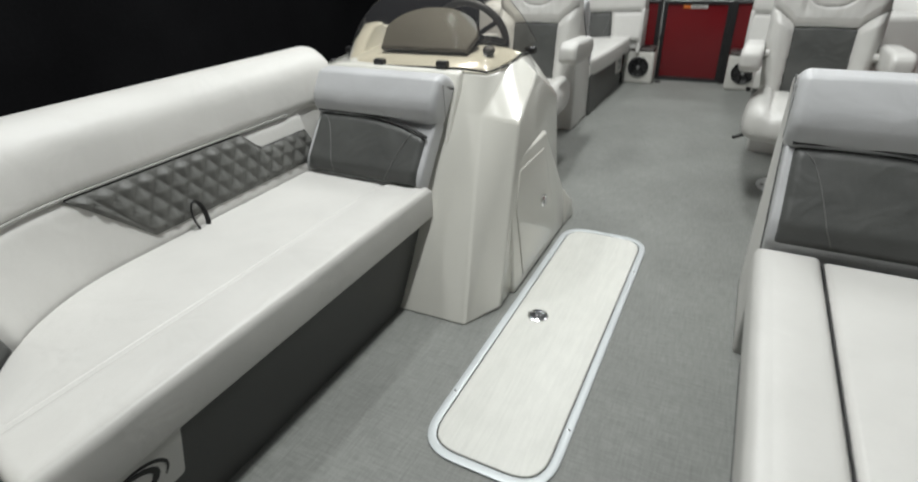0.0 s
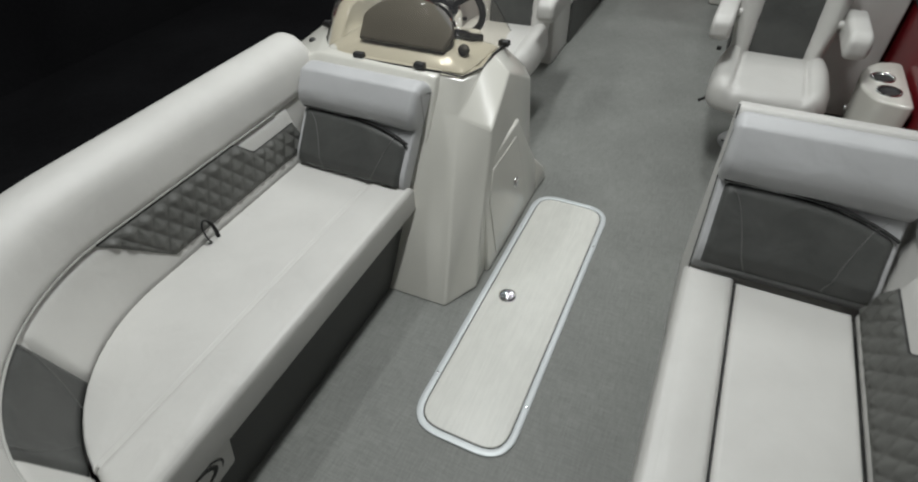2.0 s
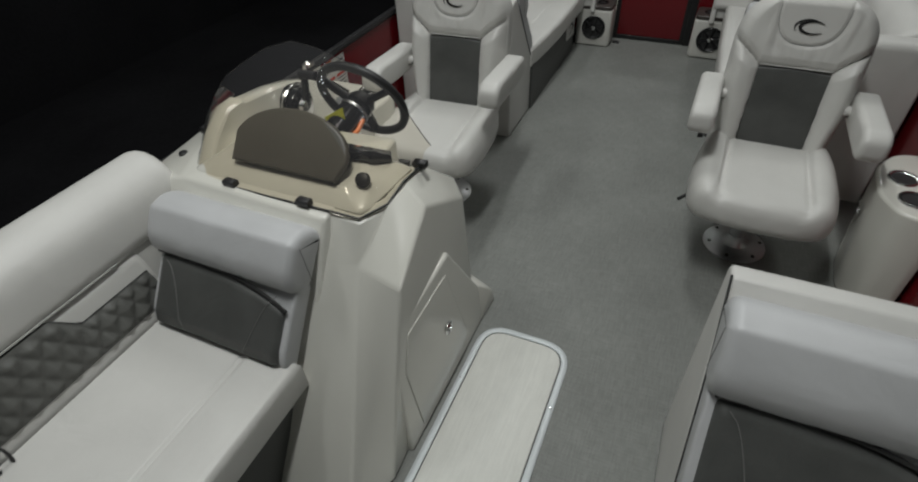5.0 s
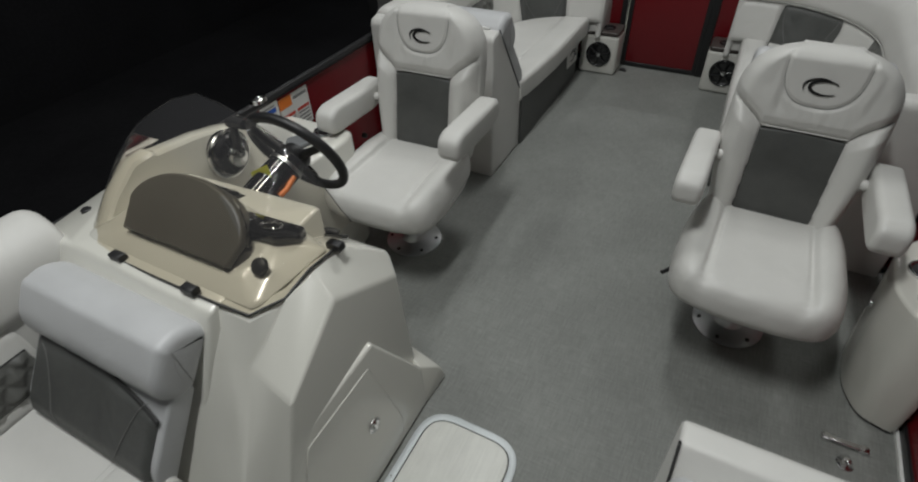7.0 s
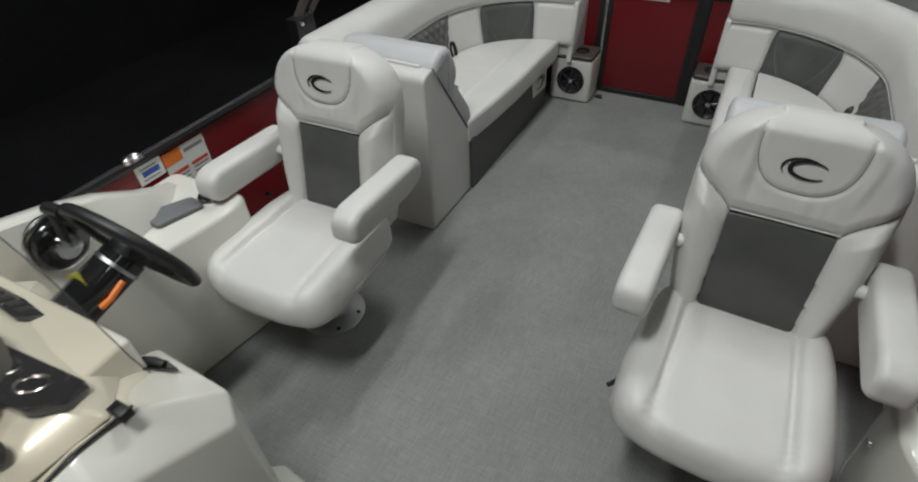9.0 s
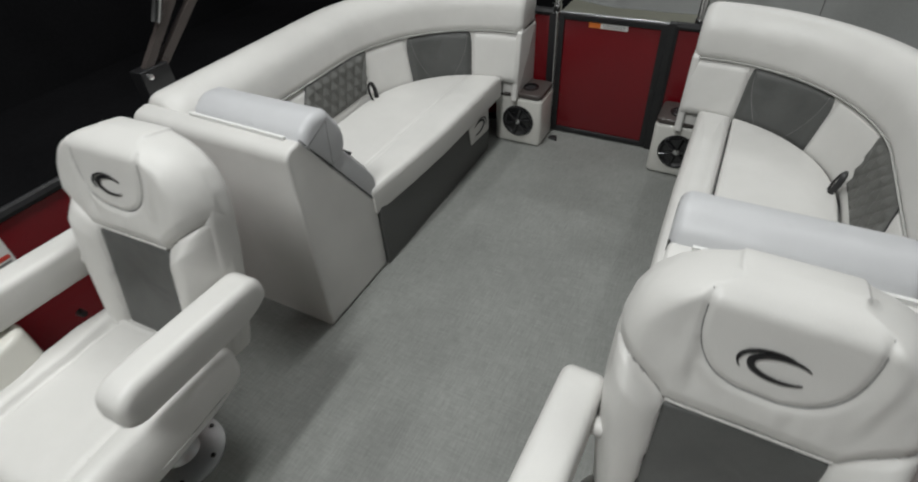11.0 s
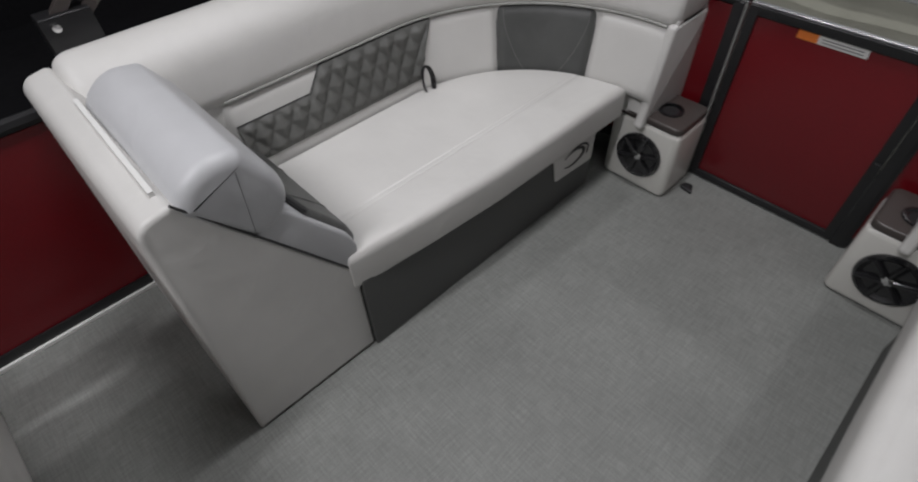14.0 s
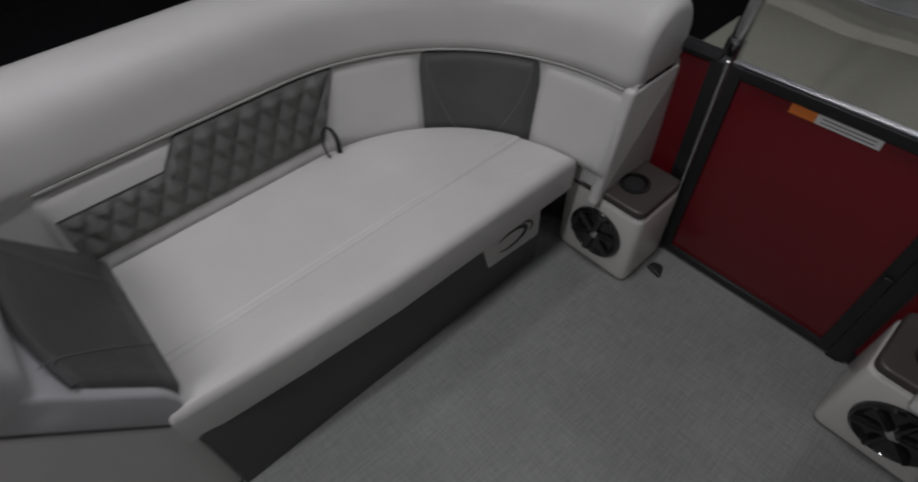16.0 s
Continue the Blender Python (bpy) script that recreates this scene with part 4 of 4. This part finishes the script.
# ---- helm chairs ----
def chair():
    """Built about its pedestal, facing -y; the seat's back edge lies towards +y."""
    ob = root("captain_chair", (0, 0, 0), "white vinyl swivel captain chair with charcoal back inset", "chair", "captain chairs")
    base = part("base_plate", lathe([(0.0, 0.0), (0.135, 0.0), (0.135, 0.006), (0.12, 0.012), (0.06, 0.022), (0.045, 0.04), (0.042, 0.07), (0.0, 0.07)], plain, 40), ALU, ob, "round polished metal floor plate")
    for k in range(6):
        a = 2 * math.pi * k / 6 + 0.3
        part("bolt", lathe([(0.0, 0.008), (0.009, 0.009), (0.008, 0.016), (0.0, 0.017)], lambda p, q, h, a=a: (0.112 * math.cos(a) + p, 0.112 * math.sin(a) + q, h), 10), RUBBER, base)
    part("stem", lathe([(0.0, 0.06), (0.037, 0.06), (0.037, 0.30), (0.0, 0.30)], plain, 24), ALU, ob, "metal pedestal post")
    part("slide_plate", box(-0.15, 0.15, -0.17, 0.14, 0.285, 0.325, 0.006), BLACK, ob)
    part("slide_lever", tube([(-0.15, -0.05, 0.285), (-0.25, -0.08, 0.282), (-0.29, -0.14, 0.28)], 0.008, 8), RUBBER, ob)
    # seat: shell and crowned cushion
    def outline(g):
        pts = [(-0.235, 0.20), (-0.265, 0.05), (-0.272, -0.15), (-0.262, -0.26), (-0.225, -0.315), (-0.13, -0.340), (0.0, -0.346), (0.13, -0.340), (0.225, -0.315), (0.262, -0.26), (0.272, -0.15), (0.265, 0.05), (0.235, 0.20)]
        return [(x * g, y * g) for x, y in pts]
    shell = round_poly(outline(1.0), 0.05, 4)
    bm = bmesh.new()
    loops = []
    for k in range(5):
        a = math.pi / 2 * k / 4
        loops.append([(x, y, 0.32 + 0.04 * (1 - math.cos(a))) for x, y in inset(shell, 0.045 * (1 - math.sin(a)))])
    for k in range(57):
        g = 1 - 0.98 * k / 56
        ring = []
        for x, y in shell:
            x, y = x * g, -0.07 + (y + 0.07) * g
            rim = max(0.0, (g - 0.76) / 0.24)
            z = 0.398 + 0.072 * (1 - rim ** 2.6) ** 0.5
            side = abs(x)
            z += 0.016 * math.sin(math.pi * min(1.0, max(0.0, (side - 0.15) / 0.11))) if side > 0.15 else -0.004
            z -= 0.014 * math.exp(-((side - 0.155 + 0.02 * (y + 0.1)) / 0.009) ** 2) * (1 - rim ** 4)
            z -= 0.35 * max(0.0, -0.17 - y) ** 1.6
            z += 0.003 * noise.noise(Vector((x * 14, y * 14, 1.0))) + 0.0025 * noise.noise(Vector((x * 40, y * 22, 4.0))) * rim
            ring.append((x, y, z))
        loops.append(ring)
    part("seat", rings(bm, loops), WHITE, ob, "thick white padded seat with soft side bolsters", 75)
    for sg in (-1, 1):
        part("seam", tube([(sg * 0.262, 0.10, 0.372), (sg * 0.272, -0.10, 0.372), (sg * 0.262, -0.25, 0.368), (sg * 0.215, -0.317, 0.362)], 0.0016, 6), SEAMW, ob)
    # back, leaning
    lean = radians(12.0)
    c, s = math.cos(lean), math.sin(lean)
    def back(a, b, d):
        return (a, 0.15 + b * s - d * c, 0.40 + b * c + d * s)

    def half_width(b):
        w = 0.212 + 0.037 * math.sin(math.pi / 2 * min(1.0, b / 0.34))
        return w if b < 0.44 else w * max(0.08, 1 - (min(1.0, (b - 0.44) / 0.212)) ** 2.8) ** (1 / 2.4)

    rise = [0.0, 0.16, 0.34, 0.46, 0.53, 0.58, 0.61, 0.632, 0.645, 0.652]
    bp = [(half_width(b), b) for b in rise] + [(-half_width(b), b) for b in reversed(rise)]
    part("backrest", slab(round_poly(bp, 0.012, 2), -0.125, -0.02, 0.03, back, 6), WHITE, ob, "padded white backrest shell", 60)
    # padded front in soft fields
    def yoke(x):
        return 0.372 + 0.085 * max(0.0, (abs(x) - 0.135) / 0.105) ** 0.8

    def badge(x, b):
        return max((abs(x) / 0.118) ** 2.6 + (max(0.0, 0.60 - b) / 0.138) ** 2.6, 0.0) ** (1 / 2.6)

    def depth(x, b):
        w = half_width(b)
        e = min(1.0, (w - abs(x)) / 0.055, (0.652 - b) / 0.05)
        d = -0.075 + 0.09 * math.sqrt(max(0.0, 1 - (1 - max(0.0, e)) ** 2))
        if b < yoke(x):
            if abs(x) > 0.132:
                d += 0.030 * math.sin(math.pi * min(1.0, (abs(x) - 0.132) / (w - 0.132))) ** 0.7 * min(1.0, (yoke(x) - b) / 0.05, b / 0.03)
            else:
                d -= 0.012
        else:
            d += 0.014 * min(1.0, (b - yoke(x)) / 0.04)
            d += 0.009 * min(1.0, max(0.0, (0.645 - b) / 0.09)) * noise.noise(Vector((x * 34, b * 10, 3.0))) * max(0.0, 1 - abs(badge(x, b) - 1.25) * 2.2)
        d -= 0.010 * math.exp(-((b - yoke(x)) / 0.008) ** 2)
        d -= 0.006 * math.exp(-((badge(x, b) - 1) * 0.118 / 0.006) ** 2) if b > 0.4 else 0
        return d

    def field(i, j):
        b = 0.651 * j
        x = (2 * i - 1) * half_width(b)
        return x, b, depth(x, b)

    nx, ny = 96, 128
    names = {"head_panel": bmesh.new(), "head_bolster": bmesh.new(), "side_bolster": bmesh.new(), "side_bolster_far": bmesh.new(), "lumbar_pad": bmesh.new()}
    store = {k: {} for k in names}
    for i in range(nx):
        for j in range(ny):
            x, b, _ = field((i + 0.5) / nx, (j + 0.5) / ny)
            if b > yoke(x):
                key = "head_panel" if badge(x, b) < 1 else "head_bolster"
            else:
                key = "lumbar_pad" if abs(x) < 0.132 else ("side_bolster" if x < 0 else "side_bolster_far")
            vs = []
            for p in ((i, j), (i + 1, j), (i + 1, j + 1), (i, j + 1)):
                if p not in store[key]:
                    store[key][p] = names[key].verts.new(back(*field(p[0] / nx, p[1] / ny)))
                vs.append(store[key][p])
            names[key].faces.new(vs)
    made = {k: part(k.replace("_far", ""), bm, WHITE, ob, "raised white head panel with emblem" if k == "head_panel" else "", 75) for k, bm in names.items()}
    part("grey_inset", slab(round_poly([(-0.132, 0.03), (0.132, 0.03), (0.134, 0.364), (0.0, 0.372), (-0.134, 0.364)], 0.008, 2), -0.01, 0.012, 0.008, back, 3, 0.006), GREY, ob, "charcoal vinyl back inset")
    hp = made["head_panel"]
    curve = []
    for k in range(29):
        a = math.pi * k / 28
        ca, sa = math.cos(a), math.sin(a)
        curve.append((0.118 * math.copysign(abs(ca) ** (2 / 2.6), ca), 0.60 - 0.138 * abs(sa) ** (2 / 2.6)))
    curve = [(0.118, 0.628)] + curve + [(-0.118, 0.628)]
    part("seam", tube([back(x, b, depth(x, b) + 0.0012) for x, b in curve], 0.0013, 5), THREAD, hp)
    arc_mark(lambda a, b, d: back(a, b + 0.53, depth(a, b + 0.53) + 0.003 + d), 0.108, hp)
    for sg in (-1, 1):
        part("seam", tube([back(sg * (0.135 + 0.105 * k / 10), yoke(0.135 + 0.105 * k / 10), depth(sg * (0.135 + 0.105 * k / 10), yoke(0.135 + 0.105 * k / 10)) + 0.001) for k in range(11)], 0.0013, 5), THREAD, ob)
    part("seam", tube([back(-0.132 + 0.264 * k / 10, 0.376, depth(0, 0.378) + 0.004) for k in range(11)], 0.0026, 6), WHITE, ob, "white piping over the inset")
    # arms
    for sg in (-1, 1):
        ax = sg * 0.288
        arm = [(0.30, 0.605), (0.285, 0.69), (-0.10, 0.712), (-0.145, 0.685), (-0.15, 0.62), (-0.12, 0.595), (0.20, 0.575)]
        ar = part("armrest", slab(round_poly(arm, [0.06, 0.06, 0.03, 0.03, 0.03, 0.03, 0.05], 5), -0.048, 0.048, 0.024, lambda a, b, d, ax=ax: (ax + d, a, b), 5), WHITE, ob, "padded white armrest", 60)
        part("arm_pivot", lathe([(0.0, -0.03), (0.02, -0.03), (0.02, 0.03), (0.0, 0.03)], lambda a, b, d, ax=ax: (ax - sg * 0.04 + d, 0.19 + a, 0.635 + b), 16), WHITE, ar)
    part("tilt_knob", lathe([(0.0, 0.0), (0.010, 0.0), (0.012, 0.022), (0.0, 0.024)], lambda a, b, d: (-0.262 - d, 0.10 + a, 0.47 + b), 12), RUBBER, ob)
    return ob


helm_chair = chair()
helm_chair.matrix_basis = pose(-0.705, 2.568, 0, 0, 0, 2.0)
copy_thing(helm_chair, pose(0.740, 2.66, 0, 0, 0, -1.5))


# ---- speaker boxes ----
def speaker_box(sx):
    x0, x1 = sx * 0.30, sx * 0.575
    xa, xb = min(x0, x1), max(x0, x1)
    ob = root("speaker_box", (sx * 0.44, 4.9, 0), "white speaker box with brown cup holder top beside the gate", "speaker", "speaker boxes")
    part("box", slab(round_poly([(xa, 4.80), (xb, 4.80), (xb, 5.01), (xa, 5.01)], 0.03), 0.0, 0.285, 0.02), GELW, ob)
    part("lid", slab(round_poly([(xa + 0.004, 4.80), (xb - 0.004, 4.80), (xb - 0.004, 5.008), (xa + 0.004, 5.008)], 0.03), 0.283, 0.312, 0.008), BROWN, ob, "dark brown cup holder top")
    cx = sx * 0.398
    cup = part("cup_ring", lathe([(0.034, 0.3125), (0.046, 0.3125), (0.045, 0.318), (0.038, 0.319), (0.034, 0.3125)], lambda a, b, c: (cx + a, 4.895 + b, c), 28), GLOSS, ob, "glossy dark cup ring")
    # No hole here: a flat disc coloured black for the shaded well.
    part("cup_dark_disc", lathe([(0.0, 0.3122), (0.036, 0.3124), (0.0, 0.3128)], lambda a, b, c: (cx + a, 4.895 + b, c), 28), RUBBER, cup)
    sxx = sx * 0.432
    to = lambda a, b, c: (sxx + a, 4.80 - c, 0.148 + b)
    sp = part("speaker", lathe([(0.0, -0.01), (0.09, -0.01), (0.09, 0.006), (0.082, 0.014), (0.072, 0.006), (0.05, -0.004), (0.0, -0.006)], to, 40), RUBBER, ob, "round black coaxial speaker")
    part("outer_rim", lathe([(0.088, 0.004), (0.092, 0.002), (0.091, 0.010), (0.082, 0.0155), (0.080, 0.013), (0.088, 0.004)], to, 40), GLOSS, sp)
    part("tweeter", lathe([(0.0, 0.0), (0.018, 0.0), (0.017, 0.014), (0.008, 0.018), (0.0, 0.018)], to, 20), STEEL, sp)
    for k in range(6):
        a = 2 * math.pi * k / 6 + 0.3
        part("spoke", tube([to(0.014 * math.cos(a), 0.014 * math.sin(a), 0.009), to(0.05 * math.cos(a), 0.05 * math.sin(a), 0.011), to(0.083 * math.cos(a), 0.083 * math.sin(a), 0.012)], 0.012, 8, flat=0.5), GLOSS, sp)


GELW = material("white_gelcoat", (0.64, 0.63, 0.59), 0.3, 0, 0.01, 300, 0.02, 5, 0.0, 0.4)
speaker_box(-1)
speaker_box(1)


# ---- cup holder console by the passenger chair ----
def cup_console():
    ob = root("cup_console", (1.2, 2.6, 0), "cream gelcoat side console with recessed cup holders", "console")
    plan = round_poly([(1.305, 2.36), (1.305, 2.86), (1.20, 2.84), (1.12, 2.72), (1.105, 2.52), (1.16, 2.40)], 0.05, 4)
    part("body", slab(plan, 0.0, 0.49, 0.014, lambda a, b, c: (a + 0.10 * max(0, 0.35 - c) * (1.305 - a) / 0.2, b, c)), GEL, ob, "", 30)
    part("kick_trim", slab(round_poly(inset(ccw([(a + 0.035 * (1.305 - a) / 0.2, b) for a, b in plan]), -0.012), 0.02), 0.0, 0.03, 0.006), RUBBER, ob, "black rubber kick trim at the deck")
    for x, y in ((1.20, 2.645), (1.215, 2.505)):
        r = part("cup_ring", lathe([(0.040, 0.490), (0.054, 0.490), (0.052, 0.496), (0.045, 0.497), (0.040, 0.490)], lambda a, b, c, x=x, y=y: (x + a, y + b, c), 28), STEEL, ob, "chrome cup ring")
        # Black disc on the closed top, painted for the shade inside the cup.
        part("cup_dark_disc", lathe([(0.0, 0.4903), (0.042, 0.4906), (0.0, 0.491)], lambda a, b, c, x=x, y=y: (x + a, y + b, c), 28), RUBBER, r)
    part("latch", lathe([(0.0, 0.0), (0.016, 0.0), (0.014, 0.008), (0.0, 0.009)], lambda a, b, c: (1.112 - c, 2.62 + a, 0.33 + b), 16), STEEL, ob)


cup_console()


# ---- small things on the deck and rails ----
def deck_cleat(x, y):
    ob = root("deck_latch", (x, y, 0), "small chrome latch bar on the deck", "latch")
    part("bar", box(x - 0.07, x + 0.07, y - 0.012, y + 0.012, 0.006, 0.016, 0.004), STEEL, ob)
    for d in (-0.055, 0.055):
        part("foot", lathe([(0.0, 0.0), (0.016, 0.0), (0.014, 0.018), (0.0, 0.02)], lambda a, b, c, d=d: (x + d + a, y + b, c), 14), STEEL, ob)


deck_cleat(1.15, 2.265)
single("deck_socket", lathe([(0.0, 0.0), (0.026, 0.0), (0.026, 0.006), (0.018, 0.012), (0.012, 0.026), (0.0, 0.028)], lambda a, b, c: (1.15 + a, 2.19 + b, c), 20), STEEL, "chrome table socket set in the deck", "socket")


def door_stop(x, y):
    bm = slab(round_poly([(x - 0.028, y - 0.012), (x + 0.03, y - 0.022), (x + 0.012, y + 0.026), (x - 0.022, y + 0.02)], 0.012), 0.0, 0.014, 0.005)
    single("gate_stop", bm, RUBBER, "small black gate stop on the deck", "stop")


door_stop(-0.258, 4.925)


def rail_cleat(x, y):
    ob = root("rail_cleat", (x, y, 0.70), "small chrome cleat on the fence rail", "cleat")
    part("dome", lathe([(0.0, 0.695), (0.03, 0.695), (0.027, 0.712), (0.014, 0.722), (0.0, 0.724)], lambda a, b, c: (x + a, y + 1.5 * b, c), 20), STEEL, ob)


rail_cleat(-1.32, 2.40)


# ---- canopy frame and poles ----
def canopy_frame(sx):
    x = sx * 1.335
    ob = root("canopy_frame", (x, 3.4, 0.7), "dark folded canopy frame of square tubes", "frame")
    part("foot", box(x - 0.03, x + 0.03, 3.34, 3.46, 0.69, 0.89, 0.006), BLACK, ob)
    part("strut", tube([(x, 3.365, 0.86), (x, 3.63, 1.11), (x, 4.7, 2.12)], 0.020, 4), BROWN, ob)
    part("strut", tube([(x, 3.42, 0.85), (x, 3.72, 1.08), (x, 4.95, 2.03)], 0.020, 4), BROWN, ob)
    part("bolt", lathe([(0.0, 0.03), (0.012, 0.03), (0.010, 0.04), (0.0, 0.042)], lambda a, b, c: (x - sx * c, 3.37 + a, 0.866 + b), 12), STEEL, ob)
    part("clamp", tube([(x - sx * 0.012, 3.485, 1.02), (x - sx * 0.012, 3.515, 1.07), (x - sx * 0.012, 3.53, 1.10)], 0.016, 8), STEEL, ob)


canopy_frame(-1)


def gate_pole(x):
    ob = root("gate_pole", (x, 5.12, 0.6), "polished metal pole rising beside the gate", "pole", "gate poles")
    part("tube", tube([(x, 5.10, 0.0), (x, 5.10, 0.66), (x, 5.22, 1.1), (x, 5.5, 2.2)], 0.0195, 14), STEEL, ob)
    part("collar", tube([(x, 5.10, 0.645), (x, 5.11, 0.70)], 0.024, 12), STEEL, ob)


gate_pole(-0.345)
gate_pole(0.375)


# ---- beyond the gate: a covered boat on the showroom floor ----
def cover():
    ob = root("boat_cover", (2.0, 7.1, 0), "hanging grey canvas cover with soft folds", "cover")

    def at(x, j):
        w = noise.noise(Vector((x * 1.3, j * 1.5, 0))) * 0.10 + noise.noise(Vector((x * 3.1, j * 4, 5))) * 0.04
        return (x, 7.05 + 0.2 * j + w * 0.7, 0.085 - 0.055 * (x - 0.2) + 2.6 * j + 0.02 * math.sin(x * 1.7))
    cuts = [-3.0, -0.9, 1.05, 2.9, 5.2, 8.0]
    for x0, x1 in zip(cuts, cuts[1:]):
        part("panel", grid(lambda i, j: at(x0 + (x1 - x0) * i, j), 36, 40), COVER, ob, "", 80)
        part("hem", tube([at(x0 + (x1 - x0) * k / 30, 0.0) for k in range(31)], 0.009, 6), COVER, ob)
    for x in cuts[1:-1]:
        part("seam", tube([Vector(at(x, k / 30)) - Vector((0, 0.003, 0)) for k in range(31)], 0.004, 5), INK, ob)


cover()
